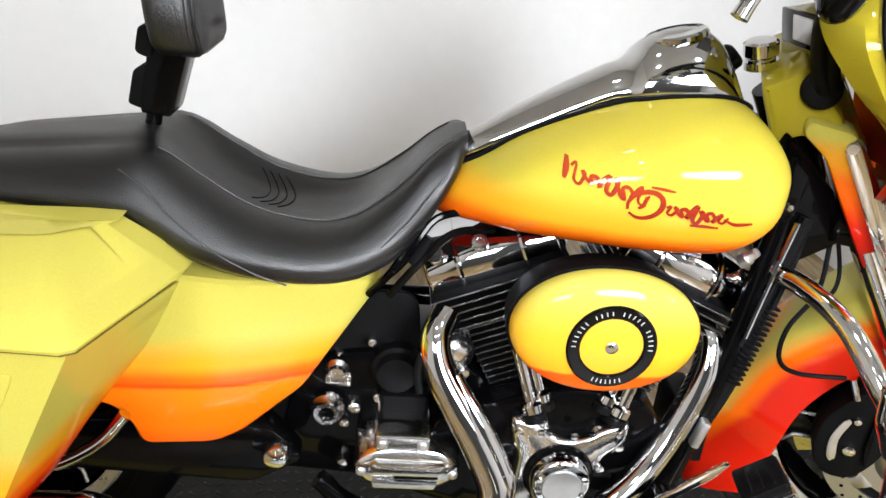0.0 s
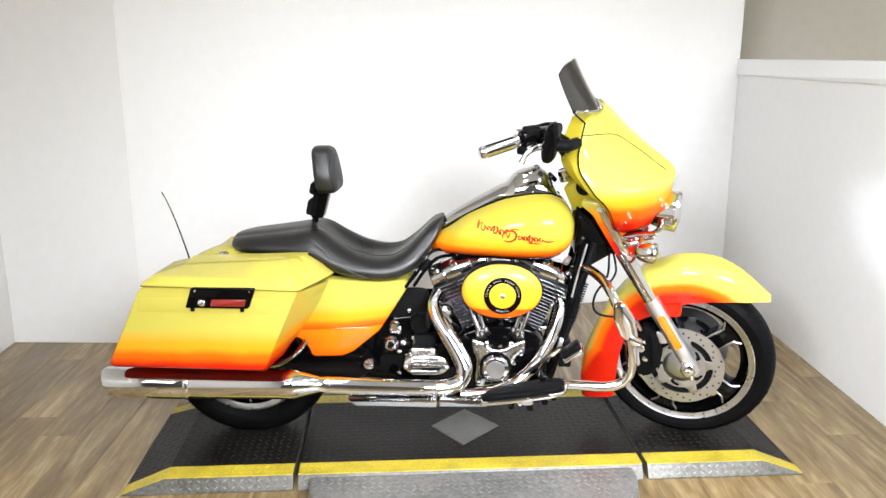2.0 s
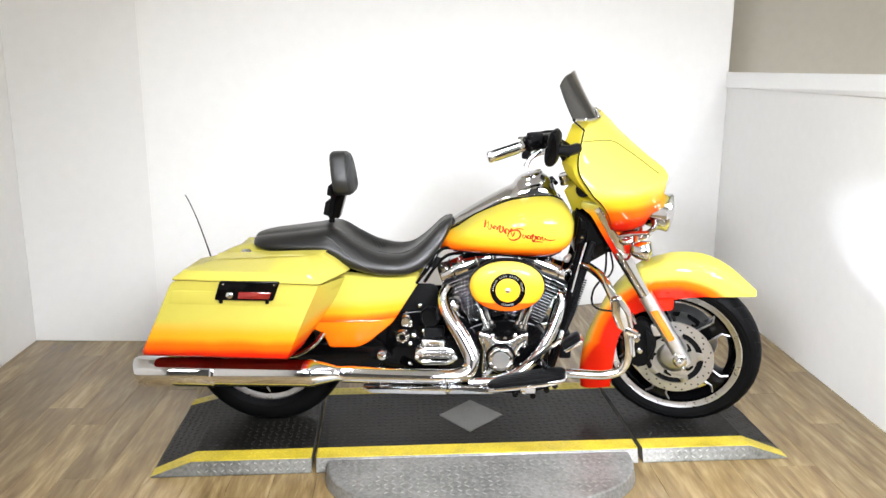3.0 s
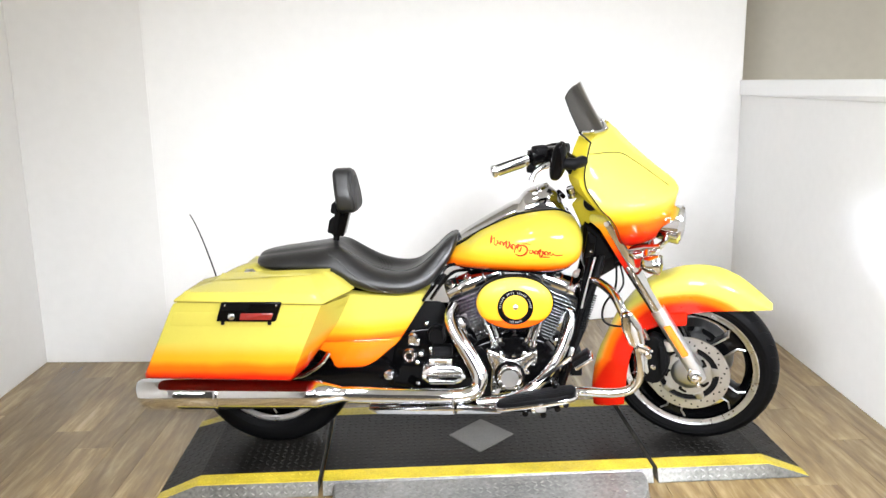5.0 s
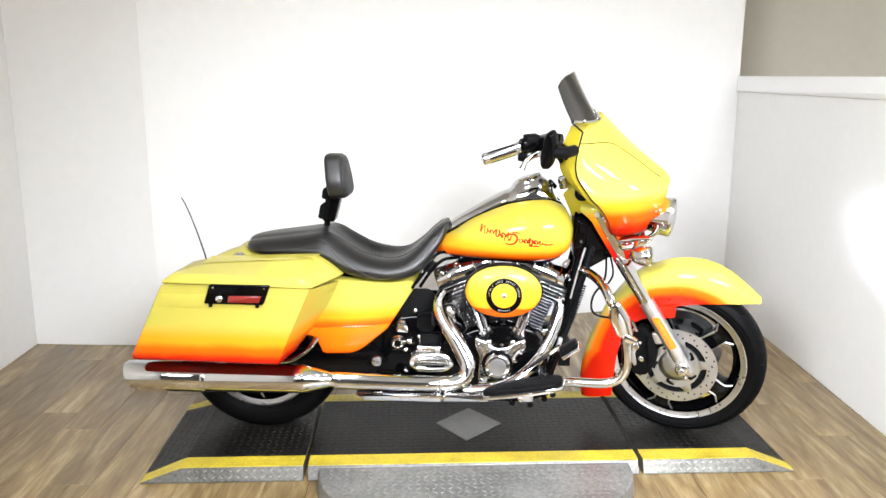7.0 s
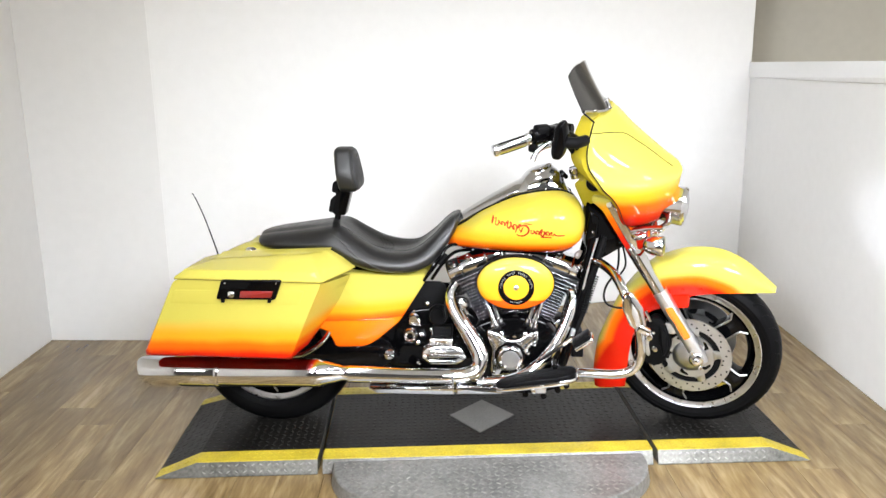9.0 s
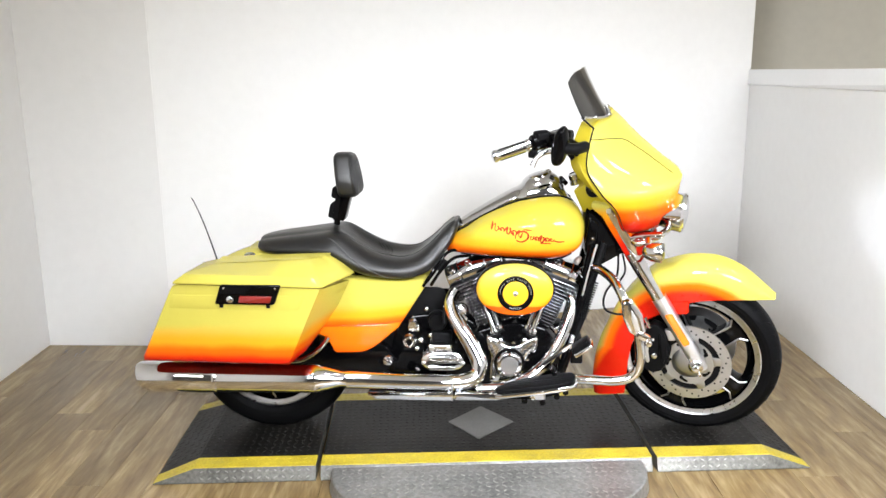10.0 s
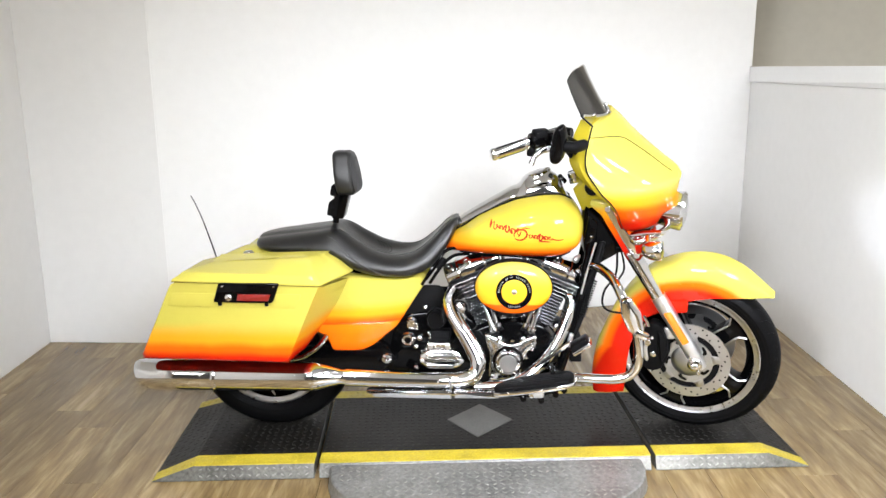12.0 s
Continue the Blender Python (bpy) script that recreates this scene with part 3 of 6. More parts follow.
# the tank's red brush-script emblem, as plain strokes of its size and sweep
def emblem():
    def wave(x0, x1, z0, z1, amp, turns):
        n = turns * 4
        return [(x0 + (x1 - x0) * k / n + 0.004 * math.sin(2.1 * k), z0 + (z1 - z0) * k / n + amp[(k // 4) % len(amp)] * math.sin(math.pi * k / 2 + 0.5)) for k in range(n + 1)]
    yield [(0.838, 0.891), (0.836, 0.879), (0.833, 0.867)], 0.0073
    yield wave(0.842, 0.938, 0.876, 0.858, (0.0125, 0.006, 0.0055, 0.012, 0.013, 0.0065), 7), 0.0053
    yield [(0.938, 0.859), (0.936, 0.848), (0.93, 0.842)], 0.0050
    yield [(0.938 + 0.022 * math.cos(q) + 0.004 * math.sin(q), 0.848 + 0.0185 * math.sin(q)) for q in np.linspace(-2.4, 3.6, 12)], 0.0066

    yield wave(0.965, 1.046, 0.845, 0.838, (0.0065, 0.0065, 0.006, 0.013, 0.0065), 7), 0.0053
    yield [(1.044, 0.838), (1.058, 0.832), (1.07, 0.8315), (1.085, 0.833)], 0.0045
    yield [(1.001, 0.826), (1.02, 0.826), (1.039, 0.825)], 0.0042
    yield [(0.942, 0.873), (0.957, 0.872), (0.973, 0.870)], 0.0036


for pts, wd in emblem():
    bp("emblem_stroke", stroke(pts, wd), DECAL, tank, "red brush-script emblem stroke")

# added black slab under the tank, blocks its red reflection in the rocker covers
loops = []
for x in np.linspace(0.72, 1.12, 14):
    lo, w = np.interp(x, TKD[:, 0], TKD[:, 1]), np.interp(x, TKD[:, 0], TKD[:, 3])
    loops.append([(x, -0.45 * w, lo - 0.001), (x, 0.45 * w, lo - 0.001), (x, 0.45 * w, lo - 0.005), (x, -0.45 * w, lo - 0.005)])
bp("reflection_mask", rings(bmesh.new(), loops), MATBLACK, tank, "added black slab under the tank that blocks its red reflection", smooth=0)

# chrome console on the tank, with a black rubber edge
CON = [(0.690, 0.818, 0.842, 0.018, 0.83), (0.715, 0.83, 0.872, 0.034, 0.848), (0.80, 0.872, 0.927, 0.044, 0.893), (0.90, 0.925, 0.984, 0.055, 0.948),
       (0.935, 0.94, 1.0, 0.06, 0.958), (0.955, 0.945, 1.028, 0.068, 0.963), (1.0, 0.95, 1.049, 0.073, 0.968), (1.04, 0.95, 1.053, 0.074, 0.97),
       (1.075, 0.945, 1.03, 0.071, 0.968), (1.105, 0.925, 0.972, 0.062, 0.95), (1.12, 0.92, 0.945, 0.042, 0.935)]
console = bp("tank_console", sections(dense(CON, 40), 40, 1.9), CHROME, None, "chrome dash console along the tank top")
CD = dense(CON, 60)


def rubber_line(side):
    pts = []
    for x, lo, hi, w, mid in CD:
        th, tw, tm = (np.interp(x, TKD[:, 0], TKD[:, k]) for k in (2, 3, 4))
        y = min(w + 0.001, tw * 0.9)
        pts.append((x, side * y, tm + (th - tm) * max(0, 1 - (y / tw) ** 2.5) ** 0.4 + 0.001))
    return pts


for side in (-1, 1):
    bp("rubber_edge", tube(rubber_line(side), 0.0045, 8, smooth=False), MATBLACK, console, "black rubber edging")
ax = Vector((-0.3, 0, 0.95))
bp("dial_bezel", lathe([(0, 0.046), (0.006, 0.046), (0.009, 0.042), (0.0095, 0.0)], (1.005, 0, 1.036), ax, 40), CHROME, console)
bp("ignition_switch", lathe([(0, 0.02), (0.012, 0.02), (0.016, 0.016), (0.0165, 0.0)], (1.086, 0, 1.01), (0.7, 0, 0.7), 24), BLACK, console)


# seat
def seat_body(st, n=30):
    loops = []
    for x, lo, hi, w, mid, dish in dense(st, 60):
        half = [(0.0, hi - dish), (0.24 * w, hi - dish * 0.84), (0.38 * w, hi - dish * 0.42), (0.46 * w, hi - 0.001), (0.52 * w, hi - 0.001), (0.64 * w, hi - 0.07 * (hi - mid)), (0.78 * w, hi - 0.24 * (hi - mid)), (0.91 * w, hi - 0.58 * (hi - mid)), (w, mid), (1.0 * w, mid - 0.45 * (mid - lo)), (0.94 * w, lo + 0.002), (0.8 * w, lo - 0.002), (0.0, lo - 0.002)]
        h = spline(half, n, False)
        lp = [(x, -y, z) for y, z in h] + [(x, y, z) for y, z in h[-2:0:-1]]
        loops.append(lp)
    return rings(bmesh.new(), loops)


SEAT = [(-0.036, 0.78, 0.793, 0.03, 0.787, -0.004), (-0.022, 0.772, 0.801, 0.09, 0.785, -0.008), (0.03, 0.765, 0.813, 0.135, 0.784, -0.009), (0.12, 0.765, 0.825, 0.157, 0.786, -0.009),
        (0.21, 0.762, 0.838, 0.17, 0.789, -0.008), (0.262, 0.755, 0.845, 0.176, 0.787, -0.004), (0.30, 0.738, 0.834, 0.182, 0.77, 0.014), (0.35, 0.711, 0.803, 0.19, 0.745, 0.026),
        (0.42, 0.694, 0.766, 0.195, 0.727, 0.026), (0.50, 0.687, 0.751, 0.19, 0.718, 0.018), (0.56, 0.691, 0.762, 0.175, 0.724, 0.008), (0.62, 0.716, 0.806, 0.15, 0.748, 0),
        (0.665, 0.768, 0.852, 0.115, 0.79, 0), (0.698, 0.822, 0.876, 0.09, 0.845, 0), (0.714, 0.855, 0.879, 0.05, 0.867, 0)]
seat = bp("seat", seat_body(SEAT), LEATHER, None, "black leather two-up seat with stitched rider bucket", smooth=60)
SD = dense(SEAT, 200)


def on_seat(x, k):
    hi, w, dish = (np.interp(x, SD[:, 0], SD[:, j]) for j in (2, 3, 5))
    return (x, -k * w, hi - dish * np.interp(abs(k), [0, 0.24, 0.38, 0.46, 0.6], [1, 0.84, 0.42, 0.05, 0.05]) + 0.0006)


for k in range(4):
    x0 = 0.405 + 0.013 * k
    bp("stitch_line", tube([on_seat(x0 + 0.02 * (1 - (2 * j / 8 - 1) ** 2) - 0.006, 0.1 - 0.5 * j / 8) for j in range(9)], 0.0009, 6), MATBLACK, seat)


def seat_side(x, f):
    lo, hi, w, mid = (np.interp(x, SD[:, 0], SD[:, j]) for j in (1, 2, 3, 4))
    return (x, -w * (1.004 - 0.14 * max(0, f - 0.5)), lo + f * (hi - lo))


bp("piping", tube([seat_side(x, f) for x, f in ((0.255, 0.86), (0.29, 0.72), (0.33, 0.55), (0.38, 0.4), (0.43, 0.24), (0.475, 0.08))], 0.0014, 6), LEATHER, seat)
bp("piping", tube([seat_side(x, f) for x, f in ((0.60, 0.45), (0.64, 0.5), (0.68, 0.52))], 0.0014, 6), LEATHER, seat)

for k in (-0.49, 0.49):
    bp("rim_seam", tube([on_seat(x, k) for x in np.linspace(0.285, 0.69, 26)], 0.0013, 6, smooth=False), LEATHER, seat, "stitched seat rim")

# rider backrest
pad = rounded([(-0.082, 0.968), (0.082, 0.968), (0.092, 1.035), (0.055, 1.126), (-0.055, 1.126), (-0.092, 1.035)], 0.036, 6)
LEAN = 0.14


def pad_x(x, z):
    """The pad leans back towards its top."""
    return x + 0.008 - (z - 1.05) * LEAN


pad = [(y, z - 0.007) for y, z in pad]
loops = []
for x, d in ((0.256, 0.022), (0.259, 0.008), (0.266, 0.001), (0.275, 0.0), (0.312, 0.0), (0.319, 0.003), (0.322, 0.008)):
    loops.append([(pad_x(x, z), y, z) for y, z in inset(pad, d)])
backrest = bp("backrest", rings(bmesh.new(), loops), LEATHER, None, "black leather rider backrest pad on a folding bracket", smooth=50)
loops = []
for x, d in ((0.316, 0.006), (0.325, 0.008), (0.3305, 0.016), (0.334, 0.03), (0.3355, 0.05)):
    loops.append([(pad_x(x, z), y, z) for y, z in inset(pad, d)])
bp("front_panel", rings(bmesh.new(), loops), VINYL, backrest, "dark grey textured front panel", smooth=50)
for d, x in ((0.0012, 0.3135), (0.0075, 0.3245)):
    seam = inset(pad, d)[::2]
    bp("piping", tube([(pad_x(x, z), y, z) for y, z in np.vstack([seam, seam[:1]])], 0.0019, 6, smooth=False), LEATHER, backrest)
for k in range(4):
    bp("stitch_line", tube([(pad_x(0.3345 - 0.35 * abs(y) ** 1.6, z), y, z) for y, z in [(yy, 1.012 + 0.017 * k + 0.03 * (1 - (yy / 0.05) ** 2)) for yy in np.linspace(-0.05, 0.05, 11)]], 0.0013, 6, smooth=False), MATBLACK, backrest)
bp("bracket", slab(rounded([(0.245, 0.872), (0.288, 0.868), (0.318, 0.975), (0.262, 0.98)], 0.006), -0.035, 0.035), BLACK, backrest, "black steel backrest bracket")
bp("bracket", slab(rounded([(0.226, 0.882), (0.252, 0.874), (0.275, 0.925), (0.25, 0.94), (0.236, 0.93)], 0.006), -0.028, 0.028), MATBLACK, backrest)
bp("bracket_knob", slab(rounded([(0.243, 0.958), (0.265, 0.95), (0.275, 0.998), (0.25, 0.995)], 0.008), -0.04, 0.02), MATBLACK, backrest)
bp("post", tube([(0.252, 0, 0.84), (0.262, 0, 0.90)], 0.012, 12), BLACK, backrest)


# saddlebags
def saddlebag(side):
    def ring(pts, y, r=0.02):
        # the front face slants back and inwards from the outer front edge, and falls a little towards the wheel
        out = []
        for x, z in polyline(rounded(pts, r, 5), 96):
            x = min(x, 0.282 + 0.445 * (z - 0.72) + 0.2 * (0.432 - y))
            out.append((x, side * y, z - 0.12 * max(0.0, 0.43 - y) * min(1.0, max(0.0, (x - 0.2) / 0.1))))
        return out
    outer = [(-0.335, 0.467), (0.168, 0.458), (0.312, 0.721), (-0.211, 0.731)]
    mid = [(-0.348, 0.452), (0.19, 0.449), (0.345, 0.713), (-0.215, 0.714)]
    bm = rings(bmesh.new(), [ring(np.array(outer) * 0.98 + np.array([-0.001, 0.012]), 0.437), ring(outer, 0.434), ring([(-0.344, 0.458), (0.18, 0.451), (0.335, 0.719), (-0.214, 0.728)], 0.424), ring(mid, 0.40), ring(mid, 0.30), ring(mid, 0.18), ring(np.array(mid) * 0.94 + np.array([0, 0.035]), 0.165)])
    bag = bp("saddlebag", bm, BAGP, None, "yellow hard saddlebag fading to red below", smooth=30)
    # the lid: a rolled seam edge, then broad facets up to a flat crown beside the seat
    edge = [(-0.206, 0.4445, 0.734), (0.276, 0.4445, 0.723), (0.29, 0.436, 0.723), (0.343, 0.225, 0.712), (0.346, 0.17, 0.706), (-0.225, 0.17, 0.71)]
    rise = [(-0.188, 0.418, 0.753), (0.258, 0.418, 0.746), (0.272, 0.409, 0.746), (0.317, 0.226, 0.738), (0.318, 0.17, 0.736), (-0.205, 0.17, 0.738)]
    crown = [(-0.125, 0.275, 0.763), (0.196, 0.265, 0.778), (0.211, 0.256, 0.779), (0.267, 0.214, 0.781), (0.266, 0.17, 0.78), (-0.13, 0.17, 0.764)]

    def level(c, dz=0.0, d=0.0):
        out = []
        for k in range(6):
            p, q = np.array(c[k]), np.array(c[(k + 1) % 6])
            out += [tuple(p + (q - p) * j / 8) for j in range(8)]
        mx, my = sum(p[0] for p in c) / 6, sum(p[1] for p in c) / 6
        return [(x - math.copysign(min(d, abs(x - mx)), x - mx), side * (y - math.copysign(min(d, abs(y - my)), y - my)), z + dz) for x, y, z in out]
    bm = rings(bmesh.new(), [level(edge, -0.001, 0.006), level(edge, 0.0, 0.001), level(edge, 0.004, 0.0), level(edge, 0.008, 0.003), level(rise, 0.001, -0.003), level(rise, 0.005, 0.006), level(crown, -0.0015, -0.012), level(crown, 0.0, 0.0), level(crown, 0.001, 0.03)])
    bp("lid", bm, BAGP, bag, smooth=45)
    # Dark ochre tube along the seam carries the lid's shadow in its colour.
    seam = [(-0.207, side * 0.4405, 0.7325), (0.276, side * 0.4405, 0.7215), (0.289, side * 0.433, 0.7215), (0.338, side * 0.24, 0.711)]
    bp("lid_shadow_line", tube(seam, 0.0017, 6, smooth=False), LIDSHADE, bag, "dark ochre line for the shadow along the lid seam")
    pan = rounded([(-0.231, 0.648), (0.205, 0.644), (0.226, 0.695), (-0.215, 0.695)], 0.012, 4)
    bp("raised_panel", pillow(pan, [(side * 0.435, 0), (side * 0.4385, 0.001), (side * 0.4395, 0.005)]), BAGP, bag)
    lat = rounded([(-0.068, 0.667), (0.13, 0.666), (0.155, 0.733), (-0.046, 0.733)], 0.008, 4)
    bp("latch_panel", slab(lat, side * 0.436, side * 0.453), BLACK, bag, "black latch panel with a red reflector")
    if side < 0:
        bp("reflector", slab(rounded([(0.012, 0.674), (0.118, 0.674), (0.126, 0.697), (0.018, 0.697)], 0.003), -0.451, -0.457, 0.002), REDLENS, bag, "red reflector strip")
        bp("key_button", lathe([(0, 0.011), (0.006, 0.011), (0.008, 0.008), (0.0085, 0)], (-0.014, -0.451, 0.685), (0, -1, 0), 20), CHROME, bag, "round chrome lock")
        for x in (-0.048, 0.108):
            bp("hinge_foot", box((0.012, 0.014, 0.016), (x, -0.442, 0.662), 0.003), MATBLACK, bag)
        for x, z in ((-0.033, 0.722), (0.137, 0.722)):
            bp("rivet", lathe([(0, 0.004), (0.002, 0.003), (0.0022, 0)], (x, -0.453, z), (0, -1, 0), 10), CHROME, bag)
    return bag


saddlebag(-1)
saddlebag(1).location.z = -0.06
bp("bag_guard", tube([(0.10, -0.22, 0.385), (0.15, -0.215, 0.392), (0.19, -0.21, 0.412), (0.225, -0.205, 0.44), (0.25, -0.2, 0.475)], 0.0095, 12), CHROME, None, "curved chrome saddlebag guard")


def side_cover(side):
    out = rounded([(0.20, 0.70), (0.40, 0.683), (0.52, 0.683), (0.597, 0.692), (0.61, 0.676), (0.50, 0.50), (0.41, 0.425), (0.37, 0.407), (0.262, 0.405), (0.25, 0.44), (0.225, 0.47), (0.12, 0.49)], 0.018, 5)
    mx, mz = 0.38, 0.575
    lps = [[(x, side * y, z) for x, z in inset(out, d)] for y, d in ((0.13, 0), (0.165, 0), (0.174, 0.002), (0.179, 0.007))]
    lps += [[(mx + (x - mx) * f, side * y, mz + (z - mz) * f) for x, z in inset(out, 0.007)] for y, f in ((0.1805, 0.92), (0.1825, 0.75), (0.184, 0.5), (0.1846, 0.25), (0.1848, 0.03))]
    def drawn_in(bm):
        # its front edge is drawn in towards the narrow waist of the frame
        for v in bm.verts:
            d = 0.085 * min(1.0, max(0.0, (v.co.x - 0.3) / 0.3)) ** 1.3 * min(1.0, abs(v.co.y) / 0.16)
            v.co = (v.co.x + (v.co.x - 0.855) * d / 2.75, v.co.y - side * d, v.co.z - 0.27 * d)
        return bm
    sc = bp("side_cover", drawn_in(rings(bmesh.new(), lps)), SIDEP, None, "yellow side cover with an orange lower band", smooth=22)
    bp("crease", drawn_in(tube([(0.20, side * 0.1765, 0.508), (0.26, side * 0.179, 0.511), (0.38, side * 0.181, 0.513), (0.45, side * 0.179, 0.514), (0.495, side * 0.1765, 0.515)], 0.0042, 8, steps=40)), SIDEP, sc)


side_cover(-1)
side_cover(1)


def fender_skin(prof, angles, centre, thick=0.003):
    """A hoop of fender about a centre: prof(a) gives (y, radius) from one edge over the crown to the other."""
    loops = []
    for a in angles:
        loops.append([(centre[0] + r * math.cos(a), y, centre[2] + r * math.sin(a)) for y, r in prof(a)])
    outer = loops
    inner = [[(x + (centre[0] - x) * thick / 0.35, y * 0.975, z + (centre[2] - z) * thick / 0.35) for x, y, z in lp] for lp in loops]
    bm = bmesh.new()
    full = [o + i[::-1] for o, i in zip(outer, inner)]
    return rings(bm, full)


bp("rear_fender", fender_skin(lambda a: [(-0.11, 0.32), (-0.112, 0.365), (-0.10, 0.395), (-0.07, 0.411), (-0.03, 0.418), (0, 0.419), (0.03, 0.418), (0.07, 0.411), (0.10, 0.395), (0.112, 0.365), (0.11, 0.32)], np.linspace(radians(58), radians(188), 44), (0.02, 0, 0.355)), YELP, None, "yellow rear fender", smooth=50)
bp("seat_bolt", lathe([(0, 0.02), (0.006, 0.023), (0.01, 0.014), (0.024, 0.014), (0.029, 0.009), (0.0295, 0)], (-0.05, -0.104, 0.74), (-0.2, -0.75, 0.6), 20), CHROME, None, "chrome fender bolt")
bp("fender_bolt", lathe([(0, 0.014), (0.006, 0.015), (0.012, 0.008), (0.0125, 0)], (-0.178, -0.104, 0.682), (-0.4, -0.7, 0.6), 18), CHROME, None, "chrome fender bolt")
ant = bp("antenna", tube([(-0.285, 0.205, 0.60), (-0.292, 0.208, 0.66), (-0.345, 0.24, 0.795), (-0.385, 0.262, 0.875), (-0.405, 0.272, 0.905)], [0.004, 0.0032, 0.0028, 0.0024, 0.0022], 8), MATBLACK, None, "thin black whip antenna")
bp("antenna_base", lathe([(0, 0.014), (0.02, 0.012), (0.03, 0.006)], (-0.285, 0.205, 0.60), (0, 0, 1), 14), MATBLACK, ant)


# wheels
def wheel(name, c, steered, tyre_r, rim_r, half, label):
    x, y, z = c
    tyre = [(-half * 0.74, rim_r - 0.006), (-half * 0.9, rim_r + 0.012), (-half, rim_r + 0.034), (-half * 0.97, tyre_r - 0.036), (-half * 0.86, tyre_r - 0.02), (-half * 0.62, tyre_r - 0.008), (-half * 0.3, tyre_r - 0.0015), (0, tyre_r)]
    tyre = tyre + [(-d, r) for d, r in tyre[-2::-1]]
    ty = bp(name, lathe(tyre, c, n=112, cap=False), RUBBER, None, label, steered=steered)
    bp("tyre_bead", lathe([(-half * 0.985, rim_r + 0.02), (-half * 1.004, rim_r + 0.0235), (-half * 0.99, rim_r + 0.027)], c, n=96, cap=False), RUBBER, ty, steered=steered)
    face = [(-half * 0.70, rim_r + 0.001), (-half * 0.82, rim_r + 0.002), (-half * 0.83, rim_r - 0.001), (-half * 0.80, rim_r - 0.003), (-half * 0.76, rim_r - 0.019), (-half * 0.75, rim_r - 0.0205), (-half * 0.70, rim_r - 0.0205), (-half * 0.6, rim_r - 0.01)]
    for s in (1, -1):
        bp("rim_face", lathe([(s * d, r) for d, r in face], c, n=112, cap=False), MACHINED, ty, "machined aluminium rim ring" if s > 0 else "", steered=steered)
    bp("rim_barrel", lathe([(-half * 0.68, rim_r - 0.028), (-half * 0.4, rim_r - 0.04), (0, rim_r - 0.05), (half * 0.4, rim_r - 0.04), (half * 0.68, rim_r - 0.028), (half * 0.7, rim_r - 0.012), (0, rim_r - 0.02), (-half * 0.7, rim_r - 0.012)], c, n=96, cap=False), BLACK, ty, "black wheel barrel", steered=steered)
    for k in range(5):
        a = radians(72 * k + 40)

        def place(pts):
            return [(x + r * math.cos(a) - s * math.sin(a), z + r * math.sin(a) + s * math.cos(a)) for r, s in pts]
        pts = [(0.04, -0.034), (0.12, -0.03), (rim_r - 0.06, -0.027), (rim_r - 0.033, -0.047), (rim_r - 0.028, 0.0), (rim_r - 0.033, 0.047), (rim_r - 0.06, 0.027), (0.12, 0.03), (0.04, 0.034)]
        sp = bp("spoke", slab(rounded(place(pts), 0.008, 3), y - half * 0.68, y + half * 0.5, 0.005), BLACK, ty, "", steered=steered)
        for s in (-1, 1):
            edge = [(0.10, s * 0.031), (rim_r - 0.062, s * 0.0275), (rim_r - 0.048, s * 0.034), (rim_r - 0.034, s * 0.048)]
            bp("spoke_edge", tube([(px, y - half * 0.68 - 0.0005, pz) for px, pz in place(edge)], 0.0036, 6), MACHINED, ty, steered=steered)
    bp("hub", lathe([(-0.07, 0.03), (-0.065, 0.05), (-0.03, 0.055), (0, 0.062), (0.03, 0.055), (0.065, 0.05), (0.07, 0.03)], c), BLACK, ty, steered=steered)
    return ty


front_wheel = wheel("front_wheel", AXLE_F, True, 0.313, 0.245, 0.056, "black tyre on a black five-spoke wheel with machined rim")
wheel("rear_wheel", AXLE_R, False, 0.313, 0.215, 0.088, "wide black rear tyre on a five-spoke wheel")


# tread grooves in the front tyre's near shoulder
def tread(c, tyre_r, half, owner, steered):
    GROOVE = MATBLACK
    bm = bmesh.new()
    for k in range(36):
        a0 = 2 * math.pi * k / 36
        pts = []
        for j in range(6):
            f = j / 5
            d = -half * (0.25 + 0.62 * f)
            r = np.interp(-d, [0, half * 0.3, half * 0.62, half * 0.86], [tyre_r, tyre_r - 0.0015, tyre_r - 0.008, tyre_r - 0.02]) - 0.0012
            a = a0 + 0.13 * f + 0.03 * math.sin(3 * f)
            pts.append((c[0] + r * math.cos(a), d, c[2] + r * math.sin(a)))
        tube(pts, [0.0012, 0.0028, 0.003, 0.0015], 5, bm, steps=8)
    tagged(bp("tread_groove", bm, GROOVE, owner, "", steered=steered), kind="stuff")


tread(AXLE_F, 0.313, 0.056, front_wheel, True)


